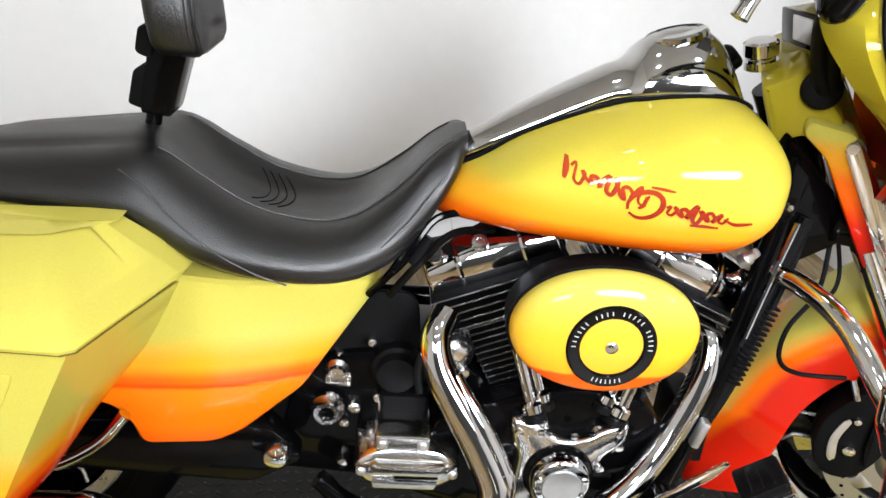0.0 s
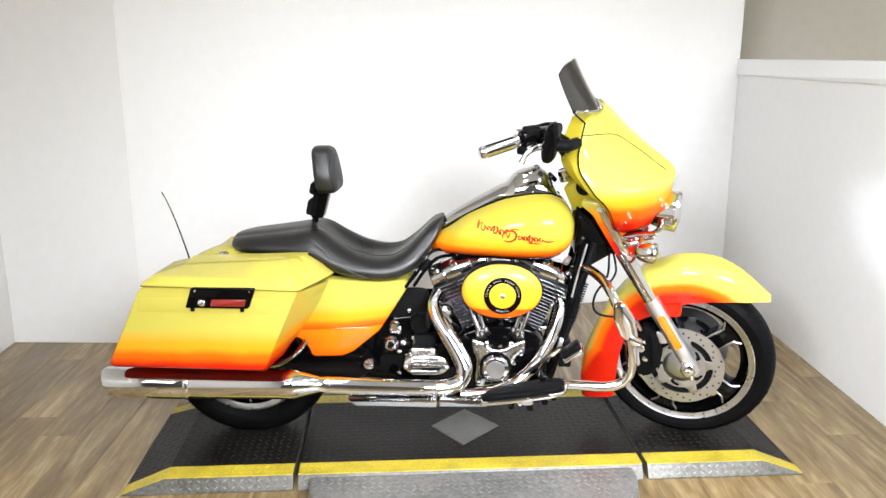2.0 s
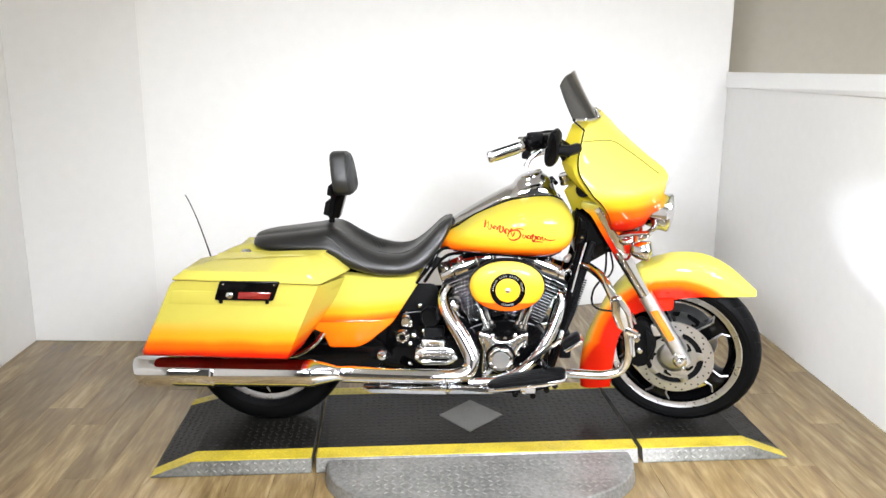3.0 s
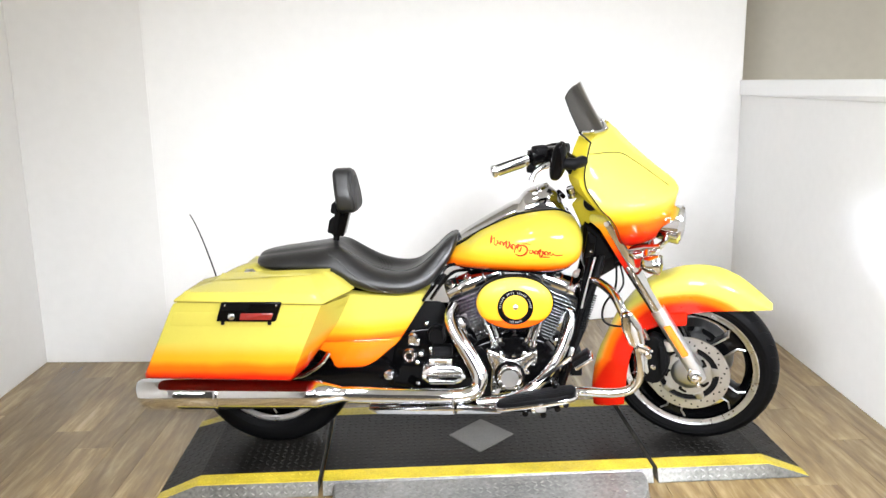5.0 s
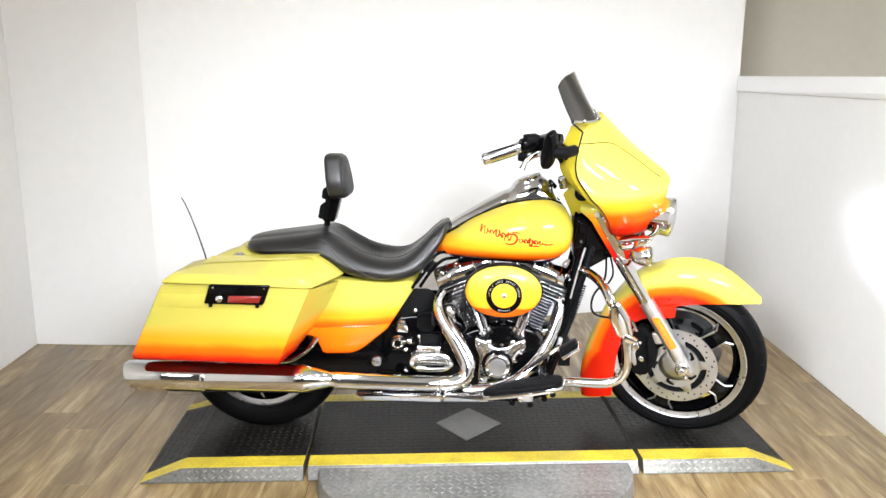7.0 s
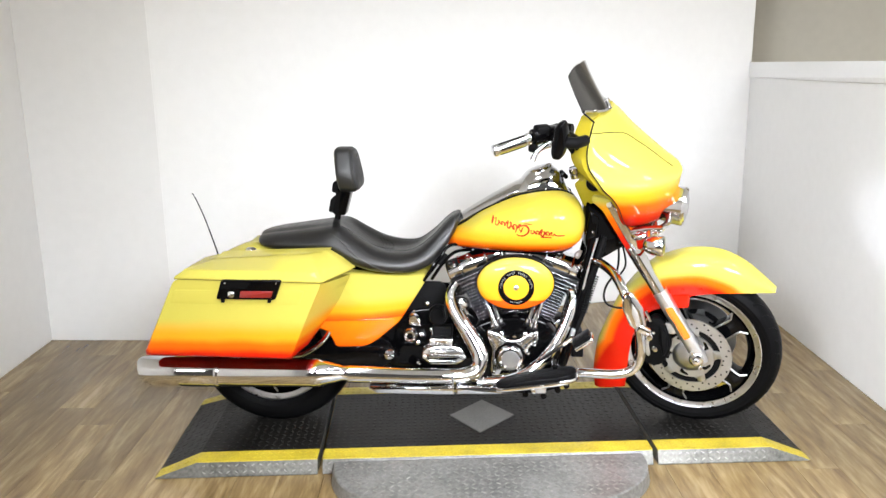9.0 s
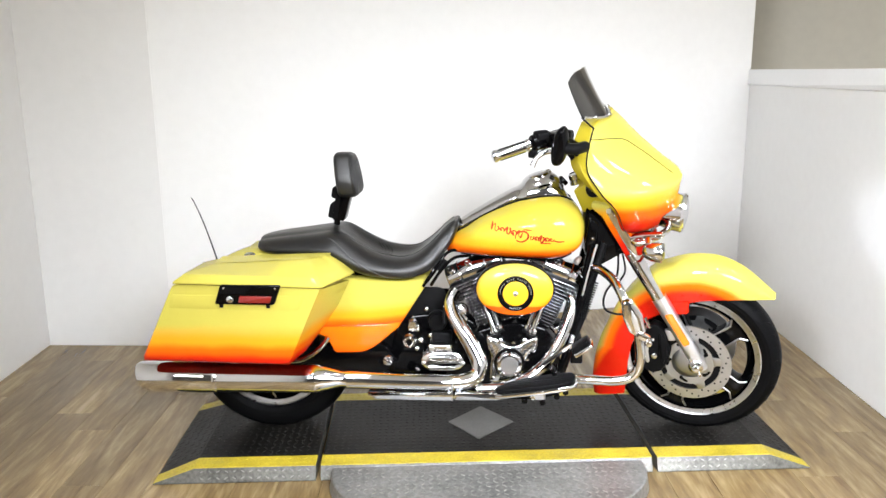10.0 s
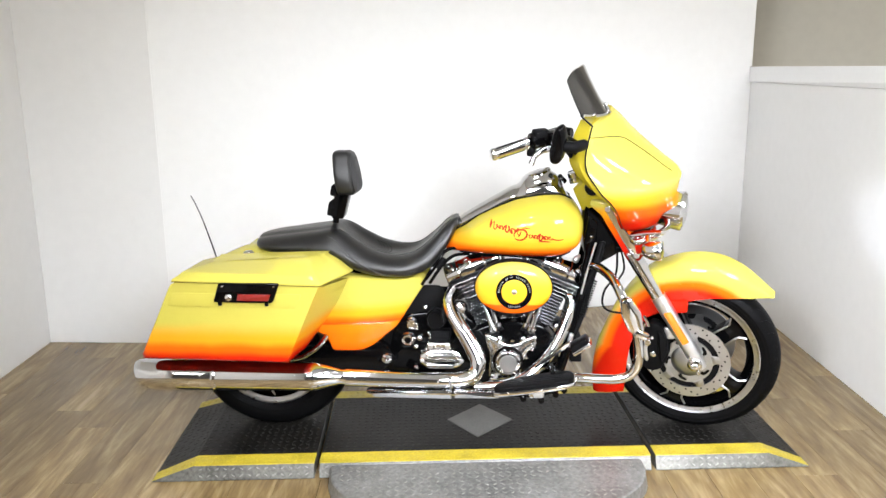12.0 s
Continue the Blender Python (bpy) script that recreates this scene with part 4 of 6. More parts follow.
# front brake discs, carriers and axle
def brake(s):
    y = s * 0.085
    c = (AXLE_F[0], y, AXLE_F[2])
    d = bp("brake_disc", lathe([(-0.0025, 0.111), (-0.0025, 0.149), (0.0025, 0.149), (0.0025, 0.111), (-0.0025, 0.111)], c, n=80, cap=False), STEEL, front_wheel, "drilled and slotted steel brake disc", steered=True)
    # Added black ring behind the slots puts their dark into colour.
    bp("slot_backing", lathe([(0.004, 0.086), (0.004, 0.113), (0.008, 0.113), (0.008, 0.086), (0.004, 0.086)], c, n=64, cap=False), MATBLACK, front_wheel, "black backing ring that darkens the disc slots", steered=True)
    bp("disc_carrier", lathe([(-0.003, 0.04), (-0.003, 0.088), (0.0025, 0.088), (0.0025, 0.04), (-0.003, 0.04)], c, n=64, cap=False), STEEL, front_wheel, steered=True)
    for k in range(5):
        a = radians(72 * k + 14)
        arm = [(0.084, -0.026), (0.096, -0.02), (0.1125, -0.022), (0.1125, 0.006), (0.1, 0.01), (0.084, 0.014)]
        out = [(c[0] + r * math.cos(a) - q * math.sin(a), c[2] + r * math.sin(a) + q * math.cos(a)) for r, q in arm]
        bp("disc_arm", slab(out, y - 0.0035, y + 0.002, 0.001), STEEL, front_wheel, steered=True)
        b = a + 0.45
        slot = [(0.052, -0.004), (0.075, -0.012), (0.082, 0.016), (0.074, 0.02), (0.068, 0.0)]
        out = [(c[0] + r * math.cos(b) - q * math.sin(b), c[2] + r * math.sin(b) + q * math.cos(b)) for r, q in spline(slot, 16)]
        bp("carrier_recess", slab(out, y - 0.0036, y - 0.002, 0.0002), BLACK, front_wheel, steered=True)
    if s < 0:
        bm = bmesh.new()
        for k in range(40):
            a = 2 * math.pi * k / 40
            r = (0.119, 0.13, 0.141)[k % 3]
            lathe([(0, 0.0036), (0.0008, 0.0034)], (c[0] + r * math.cos(a), y - 0.0028, c[2] + r * math.sin(a)), (0, -1, 0), 8, bm)
        tagged(bp("disc_hole", bm, MATBLACK, front_wheel, "", steered=True), kind="stuff")


brake(-1)
brake(1)
bp("hub_cap", lathe([(0, 0.066), (0.014, 0.065), (0.022, 0.058), (0.03, 0.036), (0.033, 0.0)], (AXLE_F[0], -0.07, AXLE_F[2]), (0, -1, 0), 40), STEEL, front_wheel, "domed brushed steel hub cover", steered=True)

# front fender
CROWN = [(1.225, 0.145), (1.219, 0.224), (1.233, 0.34), (1.265, 0.44), (1.317, 0.557), (1.41, 0.678), (1.51, 0.733), (1.577, 0.75), (1.655, 0.751), (1.734, 0.724), (1.805, 0.675), (1.855, 0.634)]
HEM = [(1.357, 0.185), (1.36, 0.24), (1.368, 0.34), (1.385, 0.43), (1.435, 0.52), (1.515, 0.562), (1.57, 0.603), (1.65, 0.625), (1.73, 0.633), (1.79, 0.634), (1.83, 0.633), (1.854, 0.632)]
HALF = [0.085, 0.086, 0.087, 0.088, 0.089, 0.09, 0.09, 0.09, 0.088, 0.08, 0.062, 0.03]
NF = 64
cr, hm, hf = spline(CROWN, NF, False), spline(HEM, NF, False), np.interp(np.linspace(0, 1, NF), np.linspace(0, 1, 12), HALF)
loops = []
for k in range(NF):
    c, e, w = cr[k], hm[k], hf[k]
    lp = []
    for j in range(25):
        a = -math.pi / 2 + math.pi * j / 24
        q = abs(math.cos(a)) ** 0.62
        p = e + (c - e) * q
        lp.append((p[0], w * math.copysign(abs(math.sin(a)) ** 0.5, math.sin(a)), p[1]))
    inner = [(x + (hm[k][0] - x) * 0.03, y * 0.96, z + (hm[k][1] - z) * 0.03) for x, y, z in lp]
    loops.append(lp + inner[::-1])
ff = bp("front_fender", rings(bmesh.new(), loops), FENDP, None, "yellow front fender with a red airbrushed arch", smooth=50, steered=True)
for x, z in ((1.544, 0.667), (1.585, 0.671), (1.55, 0.63), (1.612, 0.64)):
    bp("fender_bolt", lathe([(0, 0.006), (0.003, 0.005), (0.0035, 0)], (x, -0.094, z), (0, -1, 0), 10), FENDP, ff, steered=True)
bp("fender_bracket", slab(rounded([(1.50, 0.60), (1.575, 0.615), (1.575, 0.565), (1.53, 0.555), (1.49, 0.56)], 0.01), -0.088, -0.10), FENDP, ff, steered=True)

# fork
for s in (-1, 1):
    y = s * 0.118
    leg = bp("fork_leg", tube([(1.640, y, 0.362), (1.620, y, 0.392), (1.518, y, 0.553), (1.472, y, 0.626)], [0.02, 0.026, 0.0265, 0.027, 0.0275], 24, smooth=False), SATIN, None, "satin aluminium lower fork leg", steered=True)
    bp("fork_tube", tube([(1.478, y, 0.615), (1.366, y, 0.79)], 0.0265, 20), CHROME, leg, "polished upper fork tube", steered=True)
    bp("axle_cap", lathe([(0, 0.026), (0.014, 0.026), (0.018, 0.021), (0.02, 0.014), (0.034, 0.014), (0.037, 0.01), (0.0375, 0)], (1.618, s * 0.13, 0.382), (0, s, 0), 24), CHROME, leg, steered=True)
    for q in (-0.028, 0.028):
        bp("pinch_bolt", lathe([(0, 0.007), (0.006, 0.007), (0.007, 0)], (1.618 + q * 0.6, s * 0.145, 0.382 - q), (0, s, 0), 10), CHROME, leg, steered=True)
    ref = [(1.499, 0.572), (1.524, 0.582), (1.594, 0.472), (1.573, 0.457)]
    bp("reflector", slab(rounded(ref, 0.005), s * 0.142, s * 0.1485, 0.002), AMBERLENS, leg, "amber side reflector", steered=True)
    cover = rounded([(1.225, 0.972), (1.29, 0.965), (1.418, 0.786), (1.402, 0.755), (1.366, 0.755), (1.349, 0.782), (1.262, 0.92), (1.222, 0.95)], 0.01)
    fc = bp("fork_cover", slab(cover, s * 0.09, s * 0.142, 0.008), LEGP, None, "painted fork cover fading from yellow to dark red", steered=True)
    bar = rounded([(1.277, 0.945), (1.296, 0.964), (1.412, 0.79), (1.386, 0.768)], 0.01)
    bp("chrome_strip", slab(bar, s * 0.141, s * 0.153, 0.004), CHROME, fc, "chrome trim strip", steered=True)
    for bx, bz in ((1.289, 0.948), (1.396, 0.785)):
        bp("strip_bolt", lathe([(0, 0.009), (0.004, 0.008), (0.0045, 0)], (bx, s * 0.153, bz), (0, s, 0), 16), SATIN, fc, steered=True)
    # brake caliper
    cal = spline([(1.43, 0.482), (1.452, 0.515), (1.487, 0.505), (1.512, 0.462), (1.522, 0.395), (1.492, 0.328), (1.444, 0.322), (1.414, 0.365), (1.41, 0.435)], 36)
    cp = bp("brake_caliper", slab(cal, s * 0.072, s * 0.122, 0.006), MATBLACK, None, "black brake caliper", steered=True)
    bp("caliper_ring", slab(spline([(1.44, 0.45), (1.453, 0.455), (1.445, 0.41), (1.452, 0.365), (1.44, 0.36), (1.431, 0.405)], 20), s * 0.122, s * 0.125, 0.001), SATIN, cp, steered=True)
    bp("caliper_pin", lathe([(0, 0.011), (0.006, 0.011), (0.008, 0.008), (0.0085, 0)], (1.467, s * 0.122, 0.39), (0, s, 0), 16), CHROME, cp, steered=True)
    bp("caliper_pin", lathe([(0, 0.007), (0.006, 0.006), (0.0065, 0)], (1.46, s * 0.122, 0.458), (0, s, 0), 12), CHROME, cp, steered=True)
    bp("caliper_bridge", slab(rounded([(1.482, 0.49), (1.507, 0.462), (1.515, 0.4), (1.5, 0.362), (1.488, 0.4), (1.484, 0.45)], 0.006, 3), s * 0.118, s * 0.13, 0.003), MATBLACK, cp, "ribbed black bridge", steered=True)
    bp("hose_bolt", tube([(1.446, s * 0.118, 0.5), (1.435, s * 0.12, 0.523), (1.426, s * 0.12, 0.541)], 0.0065, 10), CHROME, cp, "chrome hose bolt", steered=True)
    bp("caliper_lug", slab(rounded([(1.497, 0.5), (1.53, 0.497), (1.54, 0.46), (1.512, 0.455)], 0.008, 3), s * 0.1, s * 0.116, 0.003), SATIN, cp, "satin mounting lug", steered=True)
bp("axle", tube([(1.618, -0.13, 0.382), (1.618, 0.13, 0.382)], 0.013, 14), STEEL, None, steered=True)
bp("fork_bridge", box((0.10, 0.24, 0.05), (1.36, 0, 0.80), 0.01), BLACK, None, "black lower fork bridge", steered=True)

# nacelle behind the fairing
nac = rounded([(1.152, 1.0), (1.188, 1.022), (1.202, 1.045), (1.272, 0.975), (1.286, 0.945), (1.275, 0.922), (1.229, 0.938), (1.195, 0.92), (1.186, 0.925)], 0.008)
nacelle = bp("fork_nacelle", slab(nac, -0.12, 0.12, 0.01), SHADEDP, None, "yellow dash panel between fork and fairing", steered=True)
bp("cable_boot", lathe([(-0.03, 0.027), (0.0, 0.0275), (0.006, 0.024), (0.009, 0.015), (0.0095, 0)], (1.188, -0.098, 0.996), (-0.35, -0.9, 0.12), 28), MATBLACK, nacelle, "black rubber cable boot")
for q in (0.0, 0.024):
    bp("cable", tube([(1.19 + q * 0.4, -0.1, 0.998), (1.158 + q * 0.7, -0.128, 1.035), (1.126 + q, -0.168, 1.08), (1.102 + q, -0.21, 1.122), (1.07 + q, -0.25, 1.16), (1.05 + q, -0.26, 1.18)], [0.013, 0.011, 0.0095, 0.009, 0.009], 12), MATBLACK, nacelle, "thick black control cable")
bp("display_hood", box((0.075, 0.15, 0.075), (1.222, -0.005, 1.058), 0.012, Matrix.Rotation(radians(-14), 3, "Y")), SHADEDP, nacelle, "yellow hood round a small display")
bp("display_bezel", box((0.008, 0.112, 0.05), (1.182, -0.005, 1.064), 0.004, Matrix.Rotation(radians(-14), 3, "Y")), BLACK, nacelle, "black display bezel")
bp("display_panel", box((0.006, 0.062, 0.036), (1.1785, -0.022, 1.065), 0.002, Matrix.Rotation(radians(-14), 3, "Y")), SATIN, nacelle, "grey display panel")
bp("screw", lathe([(0, 0.008), (0.002, 0.007), (0.0025, 0)], (1.258, -0.12, 0.945), (0, -1, 0), 14), MATBLACK, nacelle, steered=True)
bp("ignition_knob", lathe([(0, 0.025), (0.012, 0.025), (0.012, 0.021), (0.016, 0.021), (0.02, 0.025), (0.038, 0.025), (0.041, 0.021), (0.0415, 0)], (1.150, -0.055, 1.008), (-0.25, 0, 1), 28), CHROME, nacelle, "chrome ignition knob", steered=True)

# fairing
FAIR = [(0.845, 1.36, 1.42, 0.09), (0.875, 1.352, 1.452, 0.15), (0.91, 1.347, 1.47, 0.19), (0.95, 1.344, 1.49, 0.225), (0.985, 1.34, 1.50, 0.26), (1.02, 1.325, 1.505, 0.285), (1.045, 1.305, 1.507, 0.30),
        (1.072, 1.288, 1.462, 0.308), (1.12, 1.254, 1.392, 0.305), (1.16, 1.24, 1.336, 0.282), (1.20, 1.236, 1.288, 0.235), (1.228, 1.232, 1.262, 0.18), (1.242, 1.23, 1.252, 0.15)]
FD = dense(FAIR, 64)


def fair_ring(z):
    xr, xn, w = (np.interp(z, FD[:, 0], FD[:, k]) for k in (1, 2, 3))
    return xr, xn, w


def fair_point(z, u, out=0.0):
    """A point of the shell at a height: u runs from the near rear edge (0) round the nose (0.5) to the far edge (1)."""
    xr, xn, w = fair_ring(z)
    a = math.pi * u
    return (xr + (xn - xr + out) * max(0.0, math.sin(a)) ** 1.4, -(w + out) * math.copysign(abs(math.cos(a)) ** 1.1, math.cos(a)), z)


zs = np.linspace(0.845, 1.242, 46)
loops = []
for z in zs:
    us = np.linspace(0, 1, 57)
    o = [fair_point(z, u) for u in us]
    i = [(x - 0.012, y * 0.97, z) for x, y, z in o]
    loops.append(o + i[::-1])
fairing = bp("fairing", rings(bmesh.new(), loops), FAIRP, None, "yellow bat-wing fairing fading to orange and red below", smooth=40, steered=True)
top = [fair_point(1.242, u)[:2] for u in np.linspace(0, 1, 41)]
bp("top_panel", rings(bmesh.new(), [[(x - 0.003, y * 0.985, z) for x, y in top] for z in (1.236, 1.243)]), YELP, fairing, steered=True)
bp("panel_gap", tube([fair_point(z, 0.0, 0.001) for z in np.linspace(0.87, 1.238, 48)] + [fair_point(1.24, 0.0, 0.002), (1.185, -0.14, 1.27)], [0.0012, 0.0018, 0.0026, 0.0028, 0.0028], 6), MATBLACK, fairing, steered=True)
line = spline([(1.214, 0.04), (1.21, 0.15), (1.2, 0.3), (1.178, 0.44), (1.145, 0.475), (1.11, 0.485), (1.062, 0.48)], 40, False)
bp("panel_line", tube([fair_point(z, u, 0.0003) for z, u in line], 0.0016, 6), MATBLACK, fairing, steered=True)
loops = []
for z in np.linspace(0.955, 1.248, 34):
    xr, xn, w = fair_ring(min(z, 1.242))
    back = (0.05 + 0.018 * math.sin(math.pi * max(0, z - 1.055) / 0.21)) * (0.25 + 0.75 * min(1.0, (z - 0.955) / 0.11))
    q = [(xr - 0.002, -w + 0.003), (xr - min(0.02, back * 0.5), -w + 0.004), (xr - back, -w + 0.045), (xr - back + 0.012, -w + 0.10), (xr - back + 0.012, w - 0.10), (xr - back, w - 0.045), (xr - min(0.02, back * 0.5), w - 0.004), (xr - 0.002, w - 0.003)]
    loops.append([(a, b, z) for a, b in q])
bp("inner_fairing", rings(bmesh.new(), loops), SHADEDP, fairing, "yellow inner fairing panel", steered=True)
bp("gauge", lathe([(0, 0.045), (0.02, 0.045), (0.022, 0.04), (0.023, 0.0)], (1.175, -0.09, 1.17), (-1, 0, 0.25), 28), CHROME, fairing, "round chrome-rimmed gauge", steered=True)
bp("gauge", lathe([(0, 0.045), (0.02, 0.045), (0.022, 0.04), (0.023, 0.0)], (1.175, 0.09, 1.17), (-1, 0, 0.25), 28), CHROME, fairing, steered=True)
bp("radio", box((0.02, 0.19, 0.055), (1.225, 0, 1.09), 0.006), BLACK, fairing, "black radio panel", steered=True)

# windscreen: a curved sheet with its chrome base strip
loops = []
for u in np.linspace(-1, 1, 31):
    h = 0.163 * (1 - 0.27 * abs(u) ** 3)
    x0, z0 = 1.240 - 0.052 * u * u, 1.248 + 0.016 * u * u
    col = []
    for t in np.linspace(0, 1, 14):
        col.append((x0 + (1.146 - 0.012 * u * u - x0) * t - 0.012 * t * (1 - t), 0.125 * u * (1 - 0.06 * t), z0 + h * t))
    loops.append(col + [(x - 0.005, y, z) for x, y, z in col[::-1]])
screen = bp("windscreen", rings(bmesh.new(), loops), SMOKE, None, "low dark smoked windscreen", smooth=50, steered=True)
bp("base_strip", tube([(1.244 - 0.052 * u * u, 0.125 * u, 1.25 + 0.016 * u * u) for u in np.linspace(-1, 1, 15)], 0.006, 8), CHROME, screen, "chrome screen trim", steered=True)
for u in (-0.75, 0, 0.75):
    bp("screen_bolt", lathe([(0, 0.008), (0.006, 0.006), (0.0065, 0)], (1.249 - 0.05 * u * u, 0.125 * u, 1.254 + 0.016 * u * u), (0.8, 0, 0.6), 12), CHROME, screen, steered=True)

bp("grip", lathe([(0, 0.012), (0.002, 0.018), (0.008, 0.021), (0.016, 0.0185), (0.1, 0.0185)], (0.845, 0.335, 1.052), (0.088, 0, 0.023), 24), CHROME, None, "chrome grip with black rubber bands", steered=True)
bp("switch_housing", tube([(0.932, 0.335, 1.0755), (0.98, 0.33, 1.084), (1.03, 0.325, 1.09)], [0.02, 0.026, 0.026, 0.02], 16), BLACK, None, "black switch housing", steered=True)

# headlight, light bar and indicators
head = bp("headlight", lathe([(-0.05, 0.045), (-0.02, 0.06), (0.02, 0.068), (0.05, 0.071), (0.056, 0.067), (0.05, 0.062)], (1.472, 0, 0.915), (1, 0, -0.06), 44), CHROME, None, "round chrome headlight", steered=True)
bp("lens", lathe([(0, 0.063), (0.012, 0.055), (0.018, 0.03), (0.019, 0.0)], (1.520, 0, 0.912), (1, 0, -0.06), 40), CHROME, head, "clear headlight lens", steered=True)
bar = bp("light_bar", tube([(1.365, -0.13, 0.838), (1.40, -0.16, 0.842), (1.445, -0.12, 0.852), (1.475, -0.05, 0.858), (1.478, 0.05, 0.858), (1.445, 0.12, 0.852), (1.40, 0.16, 0.842), (1.365, 0.13, 0.838)], 0.012, 14), CHROME, None, "chrome light bar under the fairing", steered=True)
for s in (-1, 1):
    bp("light_bracket", slab(rounded([(1.345, 0.852), (1.41, 0.872), (1.478, 0.882), (1.476, 0.862), (1.40, 0.838)], 0.008), s * 0.12, s * 0.15, 0.004), CHROME, bar, steered=True)
    sig = bp("indicator", lathe([(-0.035, 0.004), (-0.032, 0.016), (-0.02, 0.027), (0, 0.034), (0.03, 0.036), (0.036, 0.033), (0.034, 0.028)], (1.45, s * 0.175, 0.822), (1, 0, 0), 28), CHROME, None, "chrome bullet indicator lamp", steered=True)
    bp("lens", lathe([(0, 0.03), (0.008, 0.026), (0.012, 0.012), (0.0125, 0)], (1.479, s * 0.175, 0.822), (1, 0, 0), 24), SMOKE, sig, "smoked lens", steered=True)
    bp("stem", tube([(1.435, s * 0.172, 0.845), (1.43, s * 0.15, 0.86)], 0.01, 10), CHROME, sig, steered=True)
    bp("clamp_plate", slab(rounded([(1.385, 0.84), (1.43, 0.845), (1.42, 0.80), (1.395, 0.79)], 0.008), s * 0.13, s * 0.155, 0.004), LEGP, sig, steered=True)

# handlebar and controls
hb = bp("handlebar", tube([(0.985, -0.42, 1.203), (1.08, -0.335, 1.226), (1.15, -0.26, 1.225), (1.205, -0.17, 1.16), (1.22, -0.10, 1.09), (1.22, 0.10, 1.09), (1.205, 0.15, 1.1)], 0.0127, 14, steps=70), BLACK, None, "black handlebar with chrome grips", steered=True)
for s in (-1,):
    dz = 0 if s < 0 else -0.064
    e0, e1 = Vector((0.968, s * 0.434, 1.198 + dz)), Vector((1.072, s * 0.342, 1.224 + dz))
    g = bp("grip", lathe([(0, 0.012), (0.002, 0.018), (0.008, 0.021), (0.014, 0.021), (0.016, 0.0185), (0.12, 0.0185), (0.122, 0.022), (0.13, 0.022), (0.132, 0.016)], e0, e1 - e0, 24), CHROME, hb, "chrome grip with black rubber bands", steered=True)
    d = (e1 - e0).normalized()
    side = d.cross(Vector((0, 0, 1))).normalized()
    for k in range(5):
        a = 2 * math.pi * k / 5
        off = (side * math.cos(a) + d.cross(side) * math.sin(a)) * 0.0178
        bp("grip_band", tube([e0 + d * 0.022 + off, e0 + d * 0.114 + off], 0.0035, 8), RUBBER, hb, steered=True)
    bp("switch_housing", lathe([(0, 0.024), (0.004, 0.028), (0.04, 0.028), (0.044, 0.024)], (1.072, s * 0.342, 1.224 + dz), d, 20), BLACK, hb, "black switch housing", steered=True)
    bp("switch_block", box((0.05, 0.045, 0.034), (1.10, s * 0.322, 1.246 + dz), 0.008, Matrix.Rotation(s * radians(-38), 3, "Z")), MATBLACK, hb, steered=True)
    bp("master_cylinder", box((0.06, 0.05, 0.05), (1.135, s * 0.295, 1.23 + dz), 0.008, Matrix.Rotation(s * radians(-38), 3, "Z")), BLACK, hb, "black brake reservoir", steered=True)
    bp("switch_lobe", box((0.03, 0.03, 0.03), (1.075, s * 0.34, 1.192 + dz), 0.008), MATBLACK, hb, steered=True)
    if s > 0:
        continue
    bp("lever", tube([(1.14, s * 0.315, 1.204), (1.115, s * 0.345, 1.2), (1.098, s * 0.362, 1.188), (1.088, s * 0.37, 1.17), (1.083, s * 0.376, 1.158)], [0.012, 0.0115, 0.0095, 0.0085, 0.0105], 12), CHROME, hb, "polished control lever", steered=True)
    # fairing-mounted mirror, seen from its edge
    mi = spline([(1.176, 1.27), (1.184, 1.237), (1.18, 1.19), (1.163, 1.153), (1.138, 1.151), (1.131, 1.175), (1.136, 1.215), (1.144, 1.252), (1.16, 1.272)], 36)
    mr_ = bp("mirror", pillow(mi, [(s * 0.275, 0.018), (s * 0.28, 0.006), (s * 0.288, 0), (s * 0.312, 0), (s * 0.322, 0.005), (s * 0.328, 0.014)]), BLACK, None, "black fairing mirror", steered=True)
    mr_.location = (-0.01, s * 0.09, 0.008)
    bp("mirror_stem", tube([(1.175, s * 0.30, 1.205), (1.206, s * 0.292, 1.202), (1.224, s * 0.24, 1.198)], 0.0185, 14), MATBLACK, mr_, steered=True)


# ---- engine ----
CRANK = Vector((0.92, 0, 0.335))


def axis_pose(lean, d):
    """A pose on a cylinder's axis, d from the crank, with z along the axis."""
    return Matrix.Translation(CRANK) @ Matrix.Rotation(radians(lean), 4, "Y") @ Matrix.Translation((0, 0, d))


def moved(bm, m):
    bm.transform(m)
    return bm


